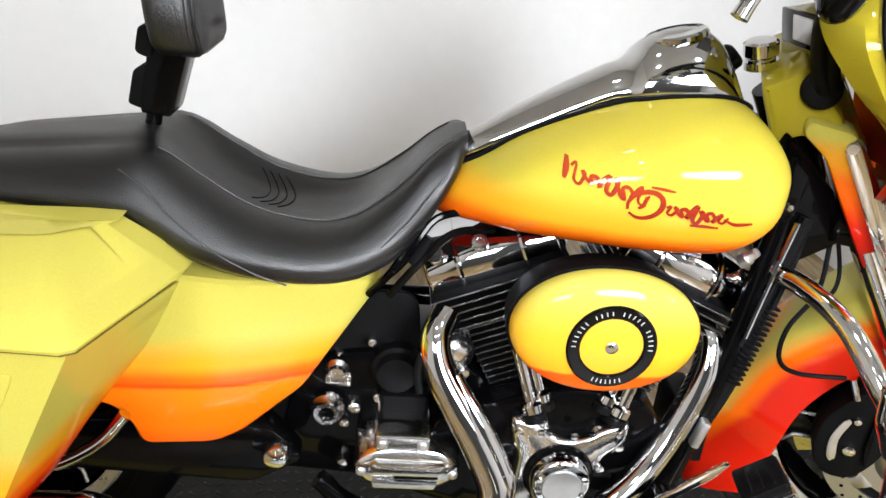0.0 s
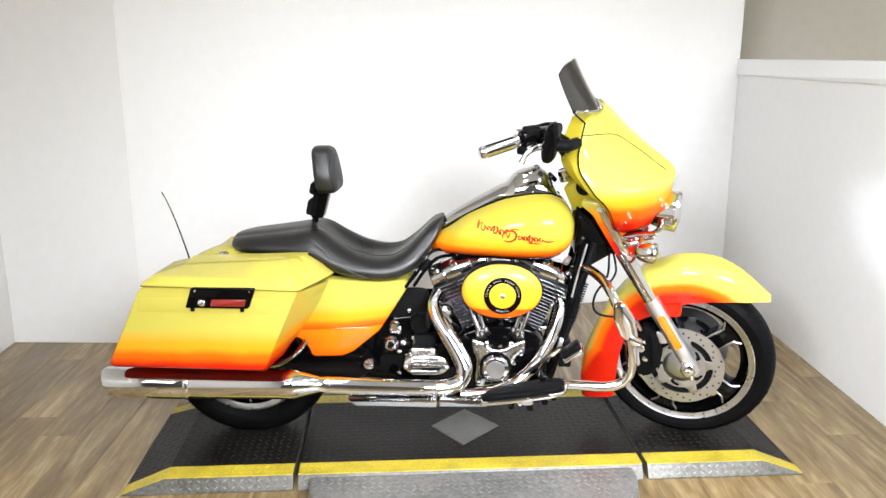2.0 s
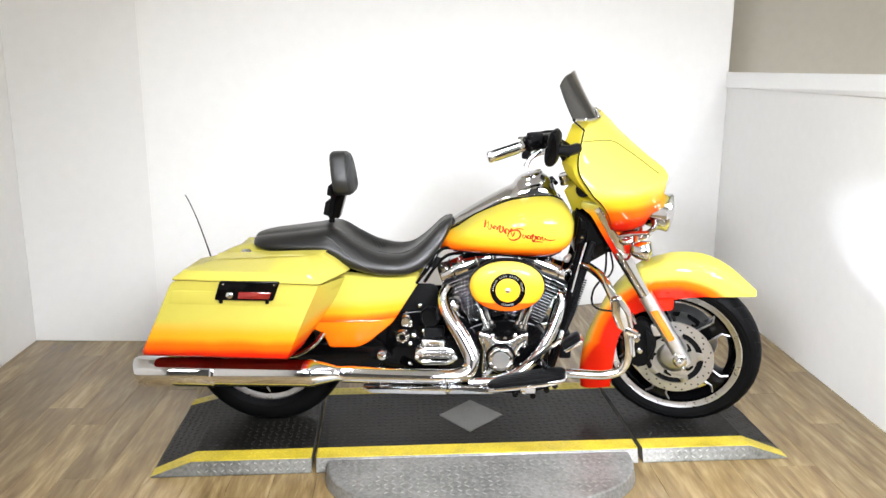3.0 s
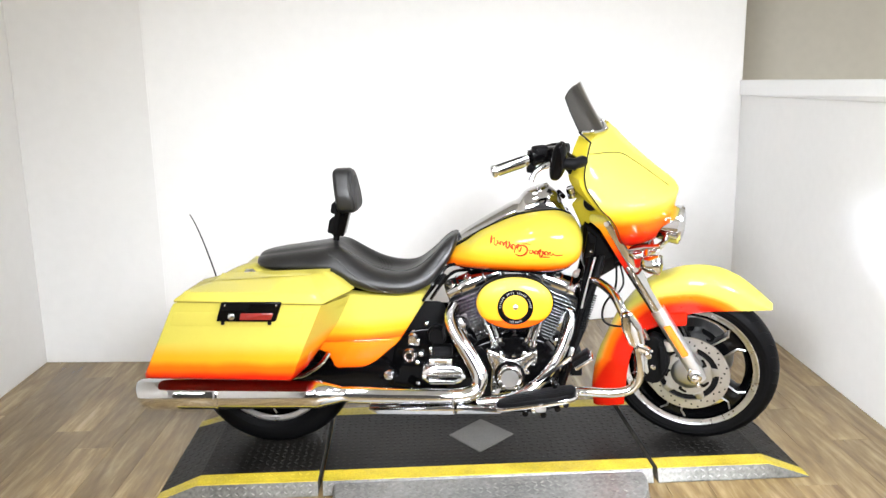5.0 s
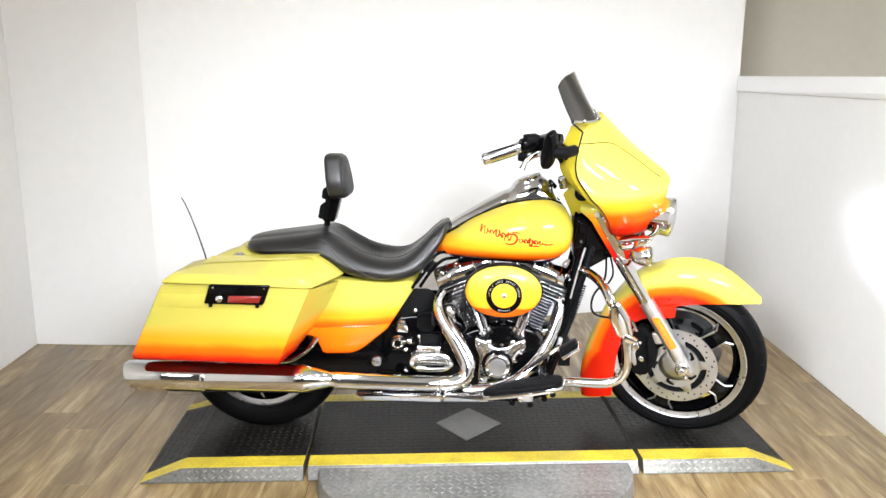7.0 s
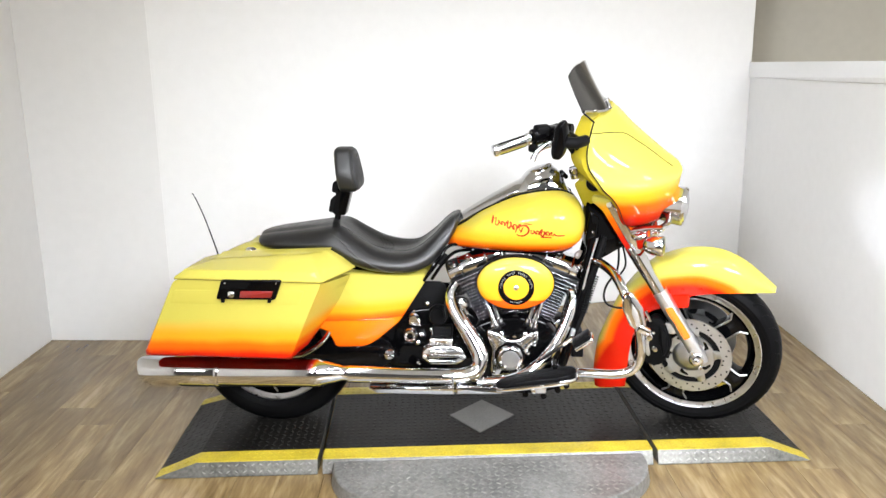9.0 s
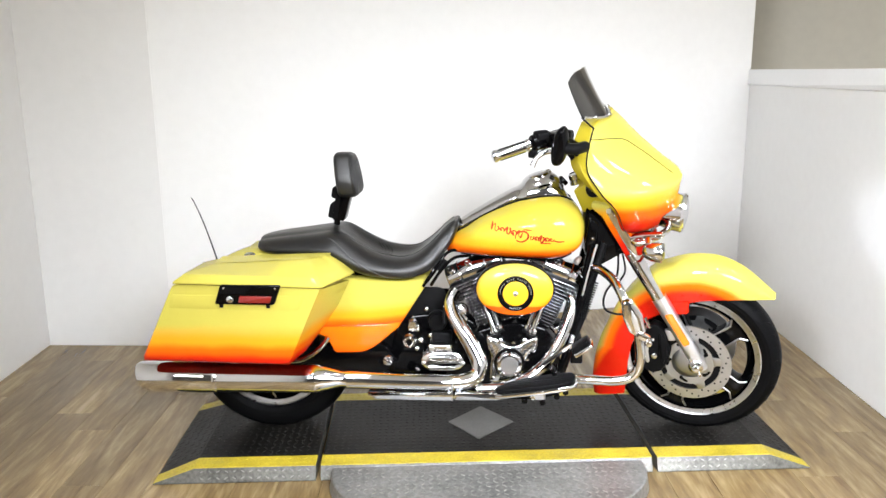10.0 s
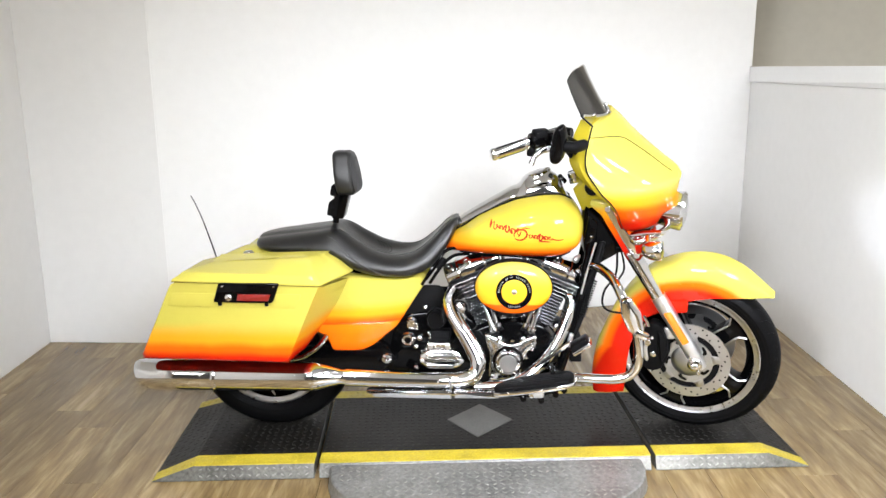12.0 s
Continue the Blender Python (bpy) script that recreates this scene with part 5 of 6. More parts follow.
case = rounded([(0.66, 0.30), (0.80, 0.26), (1.03, 0.26), (1.09, 0.33), (1.08, 0.43), (1.03, 0.50), (0.92, 0.515), (0.83, 0.50), (0.76, 0.47), (0.70, 0.45)], 0.03)
bp("crankcase", slab(case, -0.135, 0.135, 0.012), BLACK, None, "black crankcase")
gear = rounded([(0.44, 0.29), (0.78, 0.27), (0.79, 0.48), (0.72, 0.528), (0.57, 0.525), (0.48, 0.50)], 0.03)
gb = bp("gearbox", slab(gear, -0.075, 0.14, 0.012), BLACK, None, "black gearbox with bolts and chrome side cover")
for lean in (-22.5, 22.5):
    cyl = bp("cylinder", moved(lathe([(0.12, 0.062), (0.30, 0.062)], (0, 0, 0), (0, 0, 1), 40), axis_pose(lean, 0)), WRINKLE, None, "black finned engine cylinder with bright fin edges")
    for k in range(13):
        d = 0.152 + 0.0118 * k
        half = 0.064 + 0.008 * min(1, k / 8)
        bp("fin", moved(box((2 * half, 0.165, 0.0052), (0, 0, 0), 0.002), axis_pose(lean, d)), WRINKLE, cyl)
        bp("fin_edge", moved(box((2 * half + 0.002, 0.1675, 0.0014), (0, 0, 0), 0.0005), axis_pose(lean, d + 0.0008)), FINS, cyl)
    hd = bp("cylinder_head", moved(box((0.165, 0.15, 0.075), (0, 0, 0.335), 0.012), axis_pose(lean, 0)), WRINKLE, None, "black finned cylinder head")
    for k in range(5):
        d = 0.308 + 0.0135 * k
        half = 0.102 + 0.002 * k
        bp("fin", moved(box((2 * half, 0.20, 0.005), (0, 0, 0), 0.002), axis_pose(lean, d)), WRINKLE, hd)
        bp("fin_edge", moved(box((2 * half + 0.002, 0.2025, 0.0016), (0, 0, 0), 0.0005), axis_pose(lean, d + 0.0008)), FINS, hd)
    dome = [(-0.092, 0.364), (-0.097, 0.372), (-0.099, 0.386), (-0.098, 0.402), (-0.092, 0.417), (-0.08, 0.429), (-0.062, 0.436), (-0.035, 0.437), (0.03, 0.43), (0.09, 0.418), (0.092, 0.364)]
    rk = bp("rocker_cover", moved(rings(bmesh.new(), [[(q, y * f, 0.364 + (z - 0.364) * f) for y, z in dome] for q, f in ((-0.105, 0.95), (-0.1025, 0.985), (-0.099, 1.0), (0.099, 1.0), (0.1025, 0.985), (0.105, 0.95))]), axis_pose(lean, 0)), CHROME, None, "domed chrome rocker cover", smooth=50)
    for q in (-0.052, 0.05):
        bp("cover_rib", moved(tube([(q, y - 0.0005, z + 0.0005) for y, z in dome[1:9]], 0.0042, 8, smooth=False), axis_pose(lean, 0)), CHROME, rk)
    bp("base_flange", moved(box((0.214, 0.2, 0.008), (0, 0, 0.366), 0.003), axis_pose(lean, 0)), MATBLACK, rk, "black gasket edge")
    for q in (-0.08, -0.01, 0.085):
        bp("cover_bolt", moved(lathe([(-0.012, 0.0135), (0.011, 0.0135), (0.0125, 0.012), (0.0125, 0.0065), (0.009, 0.006), (0.009, 0)], (q, -0.085, 0.424), (0, -0.72, 0.69), 12), axis_pose(lean, 0)), POLISHED, rk, "chrome cap bolt")
    rk.location = (0, 0.022, -0.0055)
# pushrod tubes, lifter blocks
for base, top in (((0.852, -0.158, 0.47), (0.795, -0.12, 0.63)), ((0.866, -0.14, 0.48), (0.812, -0.11, 0.64)), ((0.961, -0.14, 0.48), (1.012, -0.11, 0.64)), ((0.975, -0.158, 0.47), (1.03, -0.12, 0.63))):
    pr = bp("pushrod_tube", tube([base, top], 0.0095, 14), CHROME, None, "chrome pushrod tube")
    b, t = Vector(base), Vector(top)
    bp("tube_collar", lathe([(0.012, 0.014), (0.016, 0.017), (0.028, 0.017), (0.032, 0.014)], b, t - b, 18), CHROME, pr)
    bp("tube_ring", lathe([(0.0, 0.018), (0.01, 0.018)], b, t - b, 18), MATBLACK, pr)
for x, a in ((0.853, -22), (0.97, 22)):
    lb = bp("lifter_block", box((0.062, 0.05, 0.04), (x, -0.155, 0.445), 0.008, Matrix.Rotation(radians(a), 3, "Y")), POLISHED, None, "chrome lifter block")
    lb.location = (0, 0.025, -0.009)
    for q in (-0.022, 0.022):
        bp("block_bolt", lathe([(0, 0.008), (0.006, 0.007), (0.0065, 0)], (x + q, -0.18, 0.445 - q * math.tan(radians(a)) * 1.0), (0, -1, 0), 12), POLISHED, lb)
cam_out = [(0.818, 0.478), (0.856, 0.47), (0.89, 0.447), (0.93, 0.447), (0.965, 0.468), (1.0, 0.478), (0.998, 0.44), (0.972, 0.41), (0.958, 0.37), (0.946, 0.33), (0.905, 0.308), (0.838, 0.30), (0.828, 0.33), (0.832, 0.40), (0.82, 0.44)]
cam_c = bp("cam_cover", pillow(spline(cam_out, 70), [(-0.13, 0), (-0.165, 0), (-0.174, 0.003), (-0.178, 0.009)]), POLISHED, None, "polished chrome cam cover", smooth=50)
CC = (0.9, -0.175, 0.38)
bp("cover_ring", lathe([(0, 0.056), (0.006, 0.056), (0.009, 0.053), (0.01, 0.046)], CC, (0, -1, 0), 44), BLACK, cam_c, "black gasket ring")
bp("timer_cover", lathe([(0.0, 0.047), (0.028, 0.047), (0.033, 0.044), (0.035, 0.040), (0.0345, 0.034), (0.036, 0.031), (0.037, 0.0)], CC, (0, -1, 0), 48), CHROME, cam_c, "round chrome timer cover")
bp("timer_disc", lathe([(0.036, 0.032), (0.0385, 0.030), (0.039, 0.0)], CC, (0, -1, 0), 40), STEEL, cam_c, "brushed disc")
for k in range(5):
    a = radians(90 + 72 * k)
    bp("cover_screw", lathe([(0.034, 0.005), (0.038, 0.0045), (0.0385, 0)], (CC[0] + 0.0385 * math.cos(a), CC[1], CC[2] + 0.0385 * math.sin(a)), (0, -1, 0), 10), CHROME, cam_c)
for x, z in ((0.829, 0.455), (0.84, 0.315), (0.94, 0.325), (0.985, 0.462), (0.965, 0.395), (0.915, 0.455), (0.862, 0.455)):
    bp("cover_screw", lathe([(0, 0.007), (0.006, 0.0065), (0.007, 0)], (x, -0.176, z), (0, -1, 0), 12), CHROME, cam_c)

cam_c.location = (0, 0.014, -0.005)

# air cleaner
AC = (0.916, 0.661)
oval = [(AC[0] + 0.134 * math.copysign(abs(math.cos(a)) ** 0.95, math.cos(a)), AC[1] + 0.092 * math.sin(a)) for a in np.linspace(0, 2 * math.pi, 80, endpoint=False)]
bp("air_cleaner_plate", pillow(inset(oval, -0.004), [(-0.11, 0.03), (-0.15, 0.004), (-0.2, 0)]), MATBLACK, None, "black air cleaner backing plate")
oval_rings = [[(AC[0] + (x - AC[0]) * f, y, AC[1] + (z - AC[1]) * f) for x, z in oval] for y, f in ((-0.198, 0.985), (-0.202, 1.0), (-0.216, 0.99), (-0.227, 0.94), (-0.2345, 0.84), (-0.240, 0.68), (-0.2425, 0.5), (-0.244, 0.3), (-0.2445, 0.1))]
air = bp("air_cleaner", rings(bmesh.new(), oval_rings), AIRP, None, "oval yellow air cleaner cover fading to red", smooth=50)
bp("ring_band", lathe([(0, 0.0435), (0.003, 0.0435), (0.005, 0.046), (0.005, 0.060), (0.003, 0.0625), (0.0, 0.0625)], (0.918, -0.2415, 0.6555), (0, -1, 0), 64, cap=False), BLACK, air, "black ring band with white marks")
bp("cover_screw", lathe([(0, 0.009), (0.004, 0.009), (0.006, 0.006), (0.0065, 0)], (0.918, -0.243, 0.6555), (0, -1, 0), 20), CHROME, air)
marks = [90 - 8.2 * k for k in range(-11, 12) if k not in (-5, 0, 6)] + [270 + 7 * k for k in range(-3, 4)]
for deg in marks:
    a = radians(deg)
    m = Matrix.Translation((0.918 + 0.053 * math.cos(a), -0.2468, 0.6555 + 0.053 * math.sin(a))) @ Matrix.Rotation(-(a - math.pi / 2), 4, "Y")
    bp("ring_mark", moved(box((0.0016, 0.0006, 0.0062), (0, 0, 0), 0.0002), m), WHITE, air, smooth=0)

# gearbox covers, nuts and fittings
tc = spline([(0.578, 0.385), (0.60, 0.408), (0.64, 0.418), (0.70, 0.417), (0.733, 0.40), (0.742, 0.375), (0.725, 0.352), (0.695, 0.342), (0.62, 0.342), (0.59, 0.356)], 48)
bp("clutch_release_cover", pillow(tc, [(-0.06, 0.0), (-0.165, 0), (-0.175, 0.004), (-0.18, 0.012)]), POLISHED, gb, "chrome gearbox side cover")
bp("cover_rib", slab(rounded([(0.60, 0.375), (0.715, 0.376), (0.72, 0.40), (0.605, 0.40)], 0.01), -0.178, -0.19, 0.004), POLISHED, gb)
bp("cover_rib", slab(rounded([(0.61, 0.348), (0.705, 0.349), (0.71, 0.364), (0.605, 0.364)], 0.006), -0.178, -0.187, 0.004), POLISHED, gb)
bp("cover_shade", slab(rounded([(0.64, 0.365), (0.71, 0.366), (0.708, 0.374), (0.645, 0.374)], 0.003), -0.18, -0.183, 0.001), BLACK, gb)
bp("cover_cap", slab(rounded([(0.608, 0.413), (0.692, 0.414), (0.694, 0.442), (0.608, 0.442)], 0.006), -0.07, -0.178, 0.005), POLISHED, gb, "chrome cap")
for x, z, r, h in ((0.620, 0.428, 0.009, 0.008), (0.682, 0.428, 0.009, 0.008), (0.59, 0.375, 0.008, 0.006), (0.732, 0.375, 0.008, 0.006)):
    bp("cover_screw", lathe([(0, r), (h * 0.7, r * 0.9), (h, r * 0.6), (h + 0.0005, 0)], (x, -0.177, z), (0, -1, 0), 14), SATIN, gb)
bp("oil_filler_nut", lathe([(0, 0.027), (0.01, 0.027), (0.014, 0.024), (0.02, 0.02), (0.024, 0.02), (0.024, 0.013), (0.018, 0.0125), (0.018, 0)], (0.530, -0.088, 0.428), (0, -1, 0), 6 * 6), POLISHED, gb, "large chrome filler nut")
bp("nut_recess", lathe([(0.0, 0.0125), (0.0195, 0.0125), (0.02, 0)], (0.530, -0.088, 0.428), (0, -1, 0), 20), BLACK, gb)
bp("hose_fitting", lathe([(0, 0.02), (0.014, 0.02), (0.02, 0.014), (0.03, 0.013), (0.0305, 0)], (0.5413, -0.062, 0.488), (0, -1, 0), 20), POLISHED, gb, "chrome hose fitting")
bp("hose_fitting", box((0.045, 0.03, 0.03), (0.5442, -0.065, 0.472), 0.008), POLISHED, gb)
bp("hose_fitting", tube([(0.5442, -0.065, 0.4873), (0.5442, -0.065, 0.5181)], 0.007, 10), POLISHED, gb)
for x, z, r, h in ((0.5724, 0.431, 0.0115, 0.02), (0.6091, 0.4483, 0.009, 0.012), (0.5571, 0.3953, 0.009, 0.012), (0.5571, 0.3127, 0.01, 0.01), (0.6642, 0.4412, 0.009, 0.01), (0.5948, 0.5483, 0.008, 0.01), (0.5387, 0.5738, 0.008, 0.01), (0.6254, 0.533, 0.008, 0.01), (0.6305, 0.482, 0.009, 0.01)):
    bp("chrome_bolt", lathe([(-0.02, r), (h * 0.5, r), (h * 0.85, r * 0.8), (h, r * 0.4), (h + 0.0005, 0)], (x, -0.08, z), (0, -1, 0), 16), POLISHED, gb)
bp("swingarm_bolt", lathe([(-0.02, 0.021), (0.01, 0.021), (0.017, 0.017), (0.02, 0.008), (0.0205, 0)], (0.456, -0.138, 0.37), (0, -1, 0), 20), POLISHED, None, "domed chrome swingarm bolt")
bp("starter", lathe([(0, 0.04), (0.02, 0.04), (0.025, 0.034), (0.04, 0.03), (0.041, 0)], (0.636, -0.07, 0.5041), (0, -1, 0), 26), WRINKLE, gb, "black starter housing")
bp("starter_box", box((0.075, 0.05, 0.035), (0.6516, -0.085, 0.4497), 0.006), MATBLACK, gb)
bp("frame_bar", tube([(0.50, 0.02, 0.575), (0.60, 0.02, 0.582), (0.70, 0.01, 0.588)], 0.016, 12), BLACK, None, "black frame crossbar")
bp("heat_shield_strap", tube([(0.7179, -0.12, 0.6248), (0.6821, -0.145, 0.5968), (0.6644, -0.165, 0.5595), (0.6681, -0.18, 0.5222)], 0.006, 8), MATBLACK, None)

bp("oil_cap", lathe([(-0.03, 0.02), (0.0, 0.026), (0.008, 0.025), (0.013, 0.018), (0.0145, 0.008), (0.0145, 0)], (0.722, -0.108, 0.552), (0.25, -1, 0.1), 24), POLISHED, gb, "domed chrome cap")
bp("cap_ring", lathe([(-0.004, 0.03), (0.003, 0.031), (0.005, 0.028)], (0.722, -0.108, 0.552), (0.25, -1, 0.1), 24), MATBLACK, gb)
bp("oil_cap", lathe([(-0.03, 0.011), (0.004, 0.011), (0.008, 0.007), (0.0085, 0)], (0.738, -0.115, 0.522), (0.25, -1, 0.1), 16), POLISHED, gb)

# frame
fr = bp("frame", tube([(1.20, -0.06, 0.87), (1.19, -0.075, 0.76), (1.145, -0.11, 0.55), (1.085, -0.13, 0.32), (1.02, -0.13, 0.245), (0.85, -0.125, 0.24), (0.60, -0.12, 0.25), (0.52, -0.11, 0.30)], 0.017, 14, steps=80), BLACK, None, "black steel tube frame")
bp("frame_tube", tube([(1.20, 0.06, 0.87), (1.19, 0.075, 0.76), (1.145, 0.11, 0.55), (1.085, 0.13, 0.32), (1.02, 0.13, 0.245), (0.85, 0.125, 0.24), (0.60, 0.12, 0.25), (0.52, 0.11, 0.30)], 0.017, 14, steps=80), BLACK, fr)
bp("steering_neck", tube([(1.30, 0, 0.75), (1.17, 0, 0.98)], 0.036, 20), BLACK, fr)
bp("neck_gusset", slab(rounded([(1.17, 0.93), (1.27, 0.84), (1.30, 0.76), (1.20, 0.70), (1.17, 0.76), (1.165, 0.88)], 0.012), -0.07, 0.07, 0.006), BLACK, fr)
bp("regulator", box((0.045, 0.15, 0.09), (1.15, 0, 0.385), 0.006), MATBLACK, fr)
bp("harness", tube([(1.235, -0.075, 0.80), (1.212, -0.085, 0.72), (1.185, -0.10, 0.62), (1.165, -0.115, 0.54), (1.13, -0.125, 0.45)], 0.011, 10), MATBLACK, fr, "black corrugated harness sleeve")
bm = bmesh.new()
for k in range(16):
    p = Vector((1.205, -0.10, 0.66)).lerp(Vector((1.165, -0.118, 0.535)), k / 15)
    lathe([(-0.002, 0.012), (0, 0.0145), (0.002, 0.012)], p, (0.3, 0.1, 0.95), 12, bm)
bp("harness_rib", bm, MATBLACK, fr)
for pts, r in (([(1.29, -0.06, 0.76), (1.285, -0.075, 0.68), (1.245, -0.09, 0.62), (1.24, -0.1, 0.57), (1.275, -0.1, 0.545), (1.36, -0.1, 0.54)], 0.004),
               ([(1.24, -0.06, 0.80), (1.20, -0.10, 0.70), (1.16, -0.12, 0.60)], 0.0045), ([(1.262, -0.04, 0.82), (1.225, -0.09, 0.73), (1.20, -0.11, 0.66)], 0.004),
               ([(1.30, -0.05, 0.78), (1.315, -0.07, 0.70), (1.29, -0.085, 0.655)], 0.0035)):
    bp("cable", tube(pts, r, 8), MATBLACK, fr, "")
for pts in ([(0.60, -0.10, 0.66), (0.635, -0.12, 0.71), (0.672, -0.10, 0.765), (0.72, -0.08, 0.775)], [(0.615, -0.12, 0.65), (0.655, -0.13, 0.71), (0.70, -0.11, 0.75), (0.76, -0.1, 0.757)], [(0.585, -0.1, 0.64), (0.615, -0.125, 0.69), (0.645, -0.11, 0.74)]):
    bp("cable", tube(pts, 0.006, 8), BLACK, fr)
bp("cable_sleeve", tube([(0.645, -0.125, 0.705), (0.668, -0.118, 0.745)], 0.009, 10), MATBLACK, fr)
# polished conduit, switch and connector beside the down tube
bp("conduit", tube([(1.207, -0.1, 0.80), (1.178, -0.118, 0.70), (1.158, -0.13, 0.62)], 0.0045, 8), CHROME, fr, "thin polished conduit")
bp("coil_cover", slab(rounded([(1.165, 0.79), (1.205, 0.80), (1.215, 0.87), (1.18, 0.90)], 0.012), -0.075, -0.09, 0.005), BLACK, fr, "glossy black coil cover")
bp("pressure_switch", lathe([(0, 0.011), (0.014, 0.011), (0.018, 0.008), (0.03, 0.007), (0.031, 0)], (1.135, -0.105, 0.735), (0.4, -0.5, 0.75), 14), SATIN, fr, "metal pressure switch")
bp("coil_screw", lathe([(0, 0.006), (0.004, 0.005), (0.0045, 0)], (1.193, -0.09, 0.82), (0, -1, 0), 10), CHROME, fr)
bp("tube_clip", box((0.014, 0.05, 0.05), (1.122, -0.128, 0.45), 0.005, Matrix.Rotation(radians(15), 3, "Y")), SATIN, fr)
bp("swingarm", slab(rounded([(-0.06, 0.33), (0.42, 0.31), (0.50, 0.36), (0.44, 0.43), (-0.06, 0.41)], 0.02), -0.14, -0.095, 0.006), BLACK, None, "black swingarm")
bp("swingarm", slab(rounded([(-0.06, 0.33), (0.42, 0.31), (0.50, 0.36), (0.44, 0.43), (-0.06, 0.41)], 0.02), 0.095, 0.14, 0.006), BLACK, None, "black swingarm")
bp("battery_box", box((0.26, 0.13, 0.28), (0.39, 0, 0.56), 0.015), MATBLACK, None, "black battery box")
# Added black sheet; fills the dark gap so the deck stays hidden.
bp("frame_filler", slab(rounded([(0.16, 0.30), (0.62, 0.27), (0.676, 0.50), (0.662, 0.626), (0.30, 0.626), (0.16, 0.46)], 0.03), -0.05, -0.062, 0.004), MATBLACK, None, "added black panel closing the view through the frame")
bp("rear_shock", tube([(0.05, -0.125, 0.40), (0.22, -0.125, 0.62)], 0.03, 16), BLACK, None, "black rear shock")
bp("fender_strut", slab(rounded([(0.10, 0.52), (0.26, 0.44), (0.27, 0.50), (0.25, 0.66), (0.05, 0.66)], 0.015), -0.115, -0.135, 0.004), BLACK, None)

# exhaust
muf_bm = lathe([(-0.012, 0.046), (0, 0.052), (0.02, 0.054), (0.265, 0.0525), (0.27, 0.0505), (0.275, 0.0525), (0.60, 0.050), (0.61, 0.0515), (0.625, 0.049), (0.70, 0.029), (0.705, 0.0265), (0.73, 0.0265)], (-0.395, -0.335, 0.366), (1, 0.055, -0.018), 40)
for v in muf_bm.verts:
    if v.co.x < -0.365:
        v.co.x += (0.415 - v.co.z) * 0.32
muf = bp("muffler", muf_bm, CHROME, None, "long chrome muffler with slash-cut tip")
bp("tail_opening", lathe([(0, 0.044), (0.03, 0.042), (0.031, 0)], (-0.385, -0.3357, 0.366), (1, 0.055, -0.018), 32), MATBLACK, muf)
bp("clamp", lathe([(0, 0.0545), (0.004, 0.056), (0.01, 0.056), (0.014, 0.0545)], (-0.132, -0.32, 0.361), (1, 0.055, -0.018), 36), CHROME, muf)
bp("joint_flange", lathe([(0, 0.0325), (0.003, 0.034), (0.009, 0.034), (0.012, 0.0325)], (0.238, -0.300, 0.3545), (1, 0.05, -0.02), 28), CHROME, muf)
bp("muffler", lathe([(-0.012, 0.046), (0, 0.052), (0.6, 0.05), (0.68, 0.034), (0.755, 0.0295)], (-0.395, 0.335, 0.366), (1, -0.055, -0.018), 32), CHROME, None, "long chrome muffler on the far side")
ex = bp("exhaust_pipe", tube([(0.33, -0.294, 0.35), (0.4997, -0.282, 0.3422), (0.6598, -0.272, 0.3368), (0.7347, -0.258, 0.3342), (0.7815, -0.24, 0.3499), (0.7924, -0.226, 0.3909), (0.7689, -0.208, 0.4405), (0.7331, -0.188, 0.4966), (0.6972, -0.165, 0.5534), (0.6872, -0.145, 0.5968), (0.703, -0.115, 0.6252)], [0.0305, 0.0295, 0.028, 0.027, 0.028, 0.028, 0.0275, 0.027, 0.026, 0.024, 0.022], 24, steps=90), CHROME, None, "chrome rear exhaust pipe with heat shield")
bp("heat_shield", tube([(0.8046, -0.242, 0.3642), (0.8075, -0.232, 0.4002), (0.786, -0.214, 0.4449), (0.7503, -0.194, 0.501), (0.7194, -0.172, 0.5524)], [0.010, 0.016, 0.017, 0.016, 0.010], 14), CHROME, ex)
bp("shield_seam", tube([(0.70, -0.302, 0.365), (0.70, -0.308, 0.34), (0.70, -0.30, 0.315)], 0.0025, 6), STEEL, ex)
bp("exhaust_pipe", tube([(1.10, -0.05, 0.615), (1.122, -0.085, 0.596), (1.121, -0.108, 0.552), (1.097, -0.127, 0.482), (1.056, -0.15, 0.408), (1.009, -0.175, 0.358), (0.953, -0.2, 0.322), (0.882, -0.22, 0.301), (0.78, -0.235, 0.30)], [0.019, 0.021, 0.0225, 0.0225, 0.023, 0.0235, 0.0235, 0.023, 0.023], 22, steps=80), CHROME, None, "chrome front exhaust pipe")
bp("collector_shield", slab(rounded([(0.40, 0.303), (0.43, 0.282), (0.705, 0.281), (0.705, 0.31)], 0.006), -0.305, -0.255, 0.006), CHROME, None, "chrome collector shield under the pipe")
bp("board_rail", slab(rounded([(0.71, 0.312), (0.71, 0.286), (0.87, 0.288), (0.87, 0.31)], 0.006), -0.31, -0.27, 0.006), CHROME, None, "chrome footboard rail")


# footboards, pedal, guards
def plan_slab(outline, z0, z1, r=0.004):
    s = 1 if z1 > z0 else -1
    return rings(bmesh.new(), [[(x, y, z) for x, y in inset(outline, d)] for z, d in ((z0, r), (z0 + s * r * 0.3, r * 0.3), (z0 + s * r, 0), (z1 - s * r, 0), (z1 - s * r * 0.3, r * 0.3), (z1, r))])


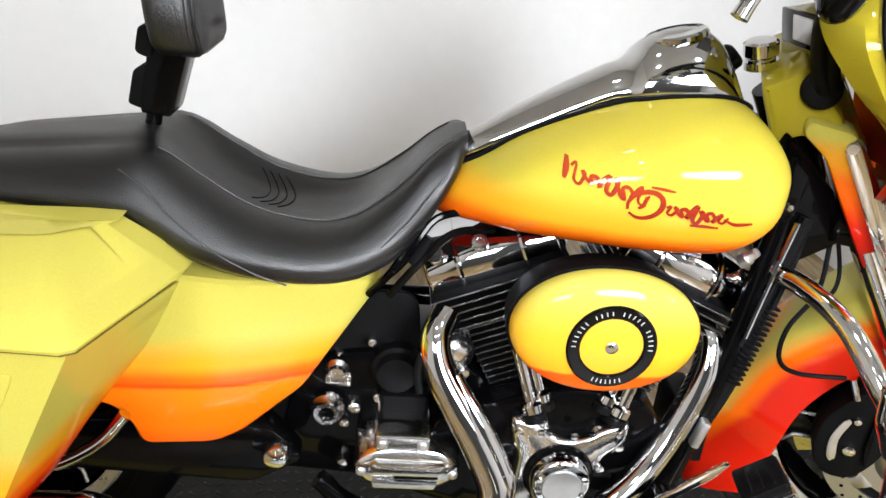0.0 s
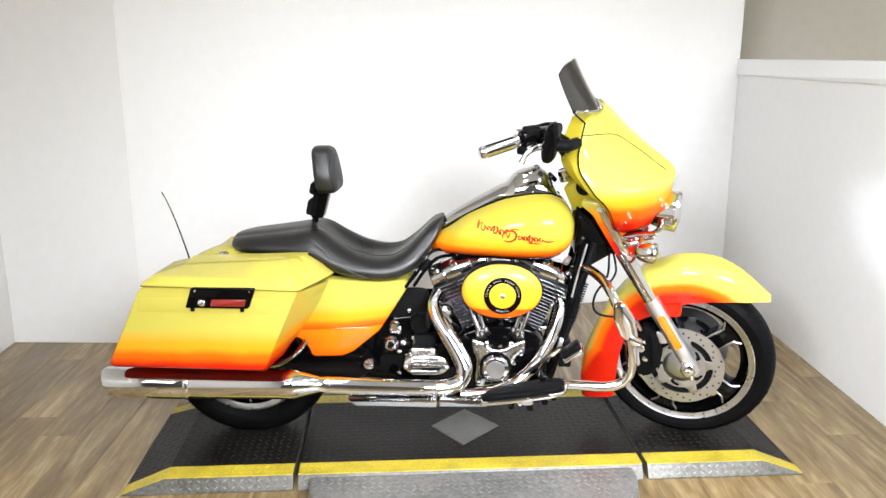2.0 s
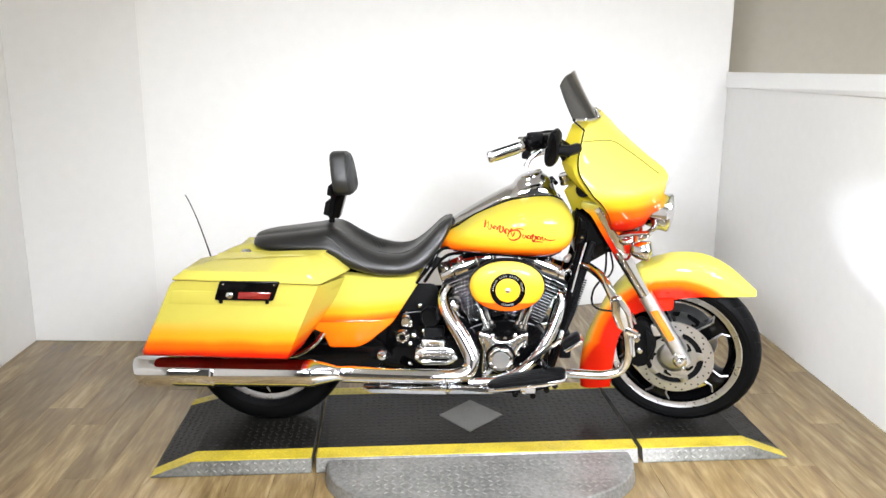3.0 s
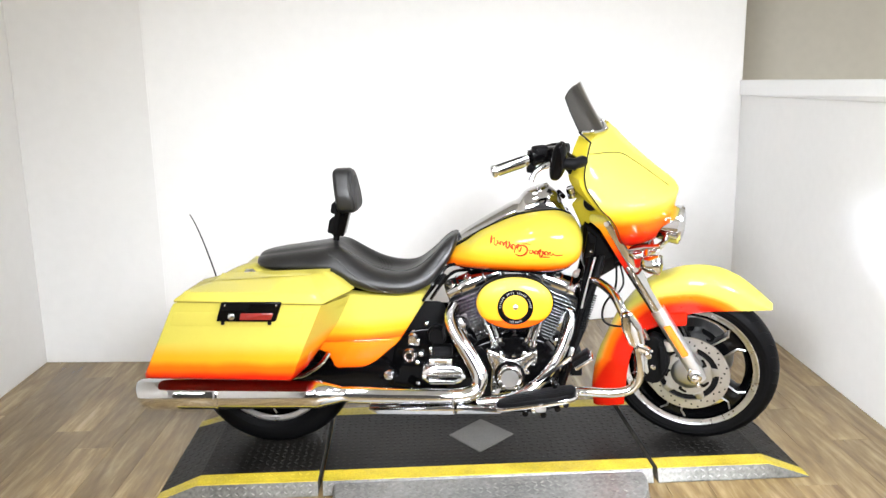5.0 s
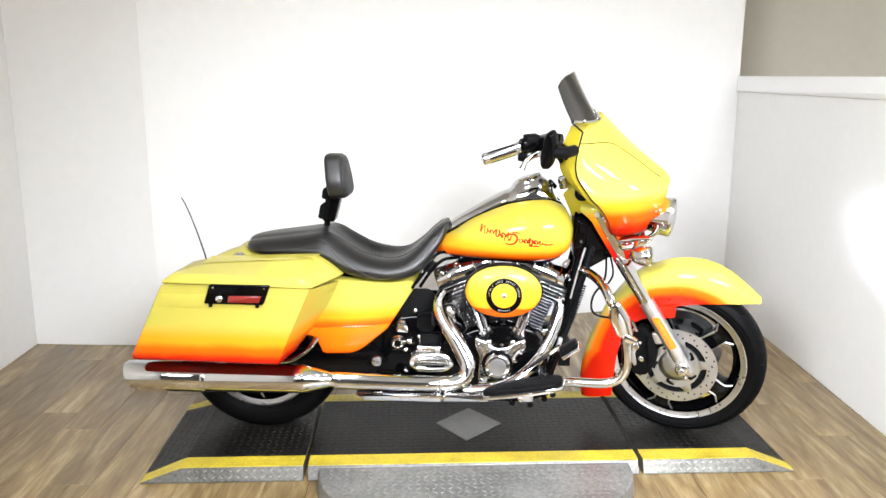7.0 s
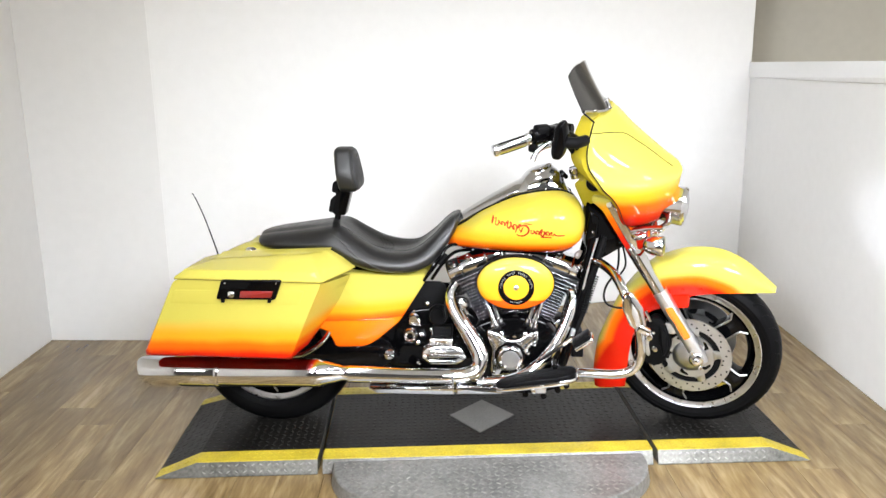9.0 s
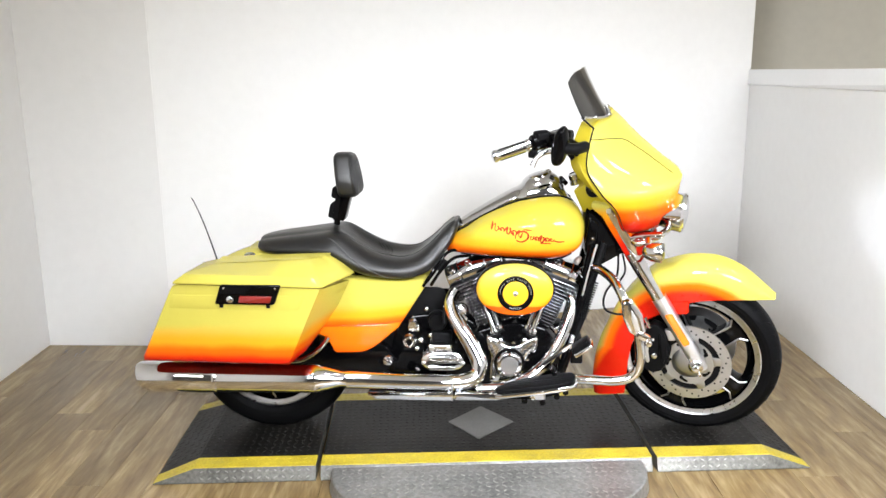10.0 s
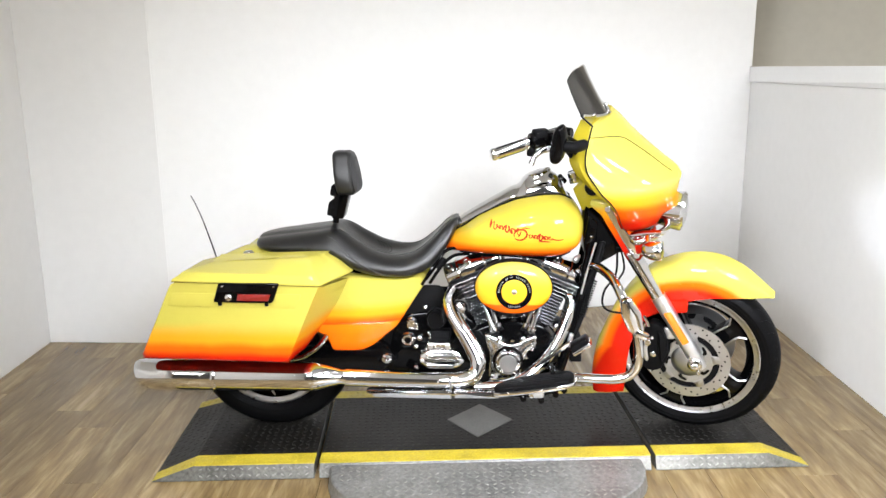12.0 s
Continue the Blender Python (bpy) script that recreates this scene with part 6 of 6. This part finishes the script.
def footboard(s):
    out = spline([(-0.14, -0.036), (-0.125, -0.056), (-0.06, -0.061), (0.06, -0.06), (0.12, -0.05), (0.143, -0.018), (0.14, 0.028), (0.115, 0.046), (0.0, 0.044), (-0.075, 0.026), (-0.125, -0.006)], 56)
    m = Matrix.Translation((0.985, s * 0.315, 0.36)) @ Matrix.Rotation(radians(-8), 4, "Y")
    if s > 0:
        out = [(x, -y) for x, y in out]
    fb = bp("footboard", moved(plan_slab(out, -0.022, -0.006), m), CHROME, None, "chrome footboard with a black rubber tread")
    bp("tread_pad", moved(plan_slab(inset(out, 0.004), -0.006, 0.009, 0.005), m), RUBBER, fb, "black rubber tread")
    for q in (-0.03, -0.015, 0.0):
        bp("pad_rib", moved(tube([(-0.09, q * (1 if s < 0 else -1), 0.0092), (0.10, q * (1 if s < 0 else -1), 0.0092)], 0.0012, 6), m), MATBLACK, fb)
    bp("board_bracket", box((0.03, 0.12, 0.03), (1.06, s * 0.24, 0.365), 0.006), BLACK, fb)


footboard(-1)
footboard(1)
bp("stand_bracket", tube([(0.86, -0.2, 0.27), (0.98, -0.2, 0.265), (1.06, -0.2, 0.28), (1.12, -0.2, 0.31)], 0.012, 10), BLACK, None, "black lower bracket")
for x, z in ((0.985, 0.262), (1.02, 0.245), (1.07, 0.268), (1.10, 0.285), (0.955, 0.25)):
    bp("bracket_bolt", lathe([(0, 0.011), (0.012, 0.011), (0.015, 0.008), (0.0155, 0)], (x, -0.205, z), (0, -1, 0), 14), CHROME if x == 0.985 else BLACK, None)
bp("side_bracket", box((0.05, 0.04, 0.045), (1.005, -0.2, 0.275), 0.01), SATIN, None, "cast bracket below the footboard")
arm = rounded([(0.985, 0.39), (0.998, 0.387), (1.098, 0.462), (1.118, 0.488), (1.11, 0.492), (1.07, 0.462)], 0.005)
ped = bp("brake_pedal", slab(arm, -0.262, -0.268, 0.002), CHROME, None, "steel brake pedal with a black rubber pad")
bm = box((0.066, 0.064, 0.02), (0, 0, 0), 0.008)
bm.transform(pose(1.138, -0.315, 0.50, 0, -36, -6))
bp("pedal_pad", bm, RUBBER, ped, "ribbed black rubber pad")
bm = box((0.07, 0.07, 0.014), (0, 0, -0.016), 0.005)
bm.transform(pose(1.138, -0.315, 0.50, 0, -36, -6))
bp("pad_frame", bm, CHROME, ped)
for q in (-0.016, 0, 0.016):
    bm = box((0.0035, 0.05, 0.002), (q, 0, 0.0105), 0.0005)
    bm.transform(pose(1.138, -0.315, 0.50, 0, -36, -6))
    bp("pad_rib", bm, MATBLACK, ped)


def engine_guard(s):
    g = bp("engine_guard", tube([(1.195, s * 0.085, 0.715), (1.225, s * 0.13, 0.712), (1.26, s * 0.20, 0.69), (1.287, s * 0.265, 0.64), (1.315, s * 0.30, 0.585), (1.332, s * 0.31, 0.52), (1.338, s * 0.31, 0.44), (1.318, s * 0.305, 0.388), (1.265, s * 0.30, 0.366), (1.17, s * 0.28, 0.36), (1.08, s * 0.25, 0.35)], 0.0165, 18, steps=90), CHROME, None, "chrome engine guard bar")
    bp("peg_body", slab(rounded([(1.268, 0.655), (1.30, 0.665), (1.335, 0.62), (1.352, 0.545), (1.33, 0.528), (1.298, 0.545), (1.272, 0.60)], 0.012), s * 0.30, s * 0.335, 0.01), CHROME, g, "folded chrome highway peg")
    bp("peg_slot", slab(rounded([(1.298, 0.632), (1.318, 0.60), (1.332, 0.548), (1.318, 0.55), (1.30, 0.595)], 0.005), s * 0.334, s * 0.338, 0.001), SATIN, g)
    bp("peg_clamp", box((0.05, 0.03, 0.028), (1.34, s * 0.325, 0.536), 0.008, Matrix.Rotation(radians(25), 3, "Y")), CHROME, g)
    bp("clamp_bolt", lathe([(0, 0.011), (0.01, 0.011), (0.012, 0.009), (0.0125, 0)], (1.358, s * 0.335, 0.515), (0, s, 0), 14), CHROME, g)


engine_guard(-1)
bp("horn_cover", box((0.05, 0.1, 0.1), (0.90, 0.15, 0.62), 0.02), CHROME, None, "chrome horn cover")


# ---- floor planks ----
PW, PL = 0.152, 1.22
bm = box((PW - 0.0008, PL - 0.0008, 0.012), (0, 0, 0), 0.0012)
plank_me = bpy.data.meshes.new("plank")
bm.to_mesh(plank_me)
bm.free()
plank_me.materials.append(FLOOR)
turn_p = 4.3
for i in range(40):
    off = random.random() * PL
    for j in range(9):
        lx, ly = -2.9 + i * PW, -6.2 + j * PL + off
        p = pose(0, 0, 0, 0, 0, turn_p) @ Vector((lx, ly, -0.0065))
        if p.x < -1.75 or p.x > 2.9 or p.y < -4.95 or p.y > 2.6:
            continue
        ob = new("plank", plank_me)
        ob.matrix_world = Matrix.Translation(p) @ pose(0, 0, 0, 0, 0, turn_p)
        ob.parent = floor
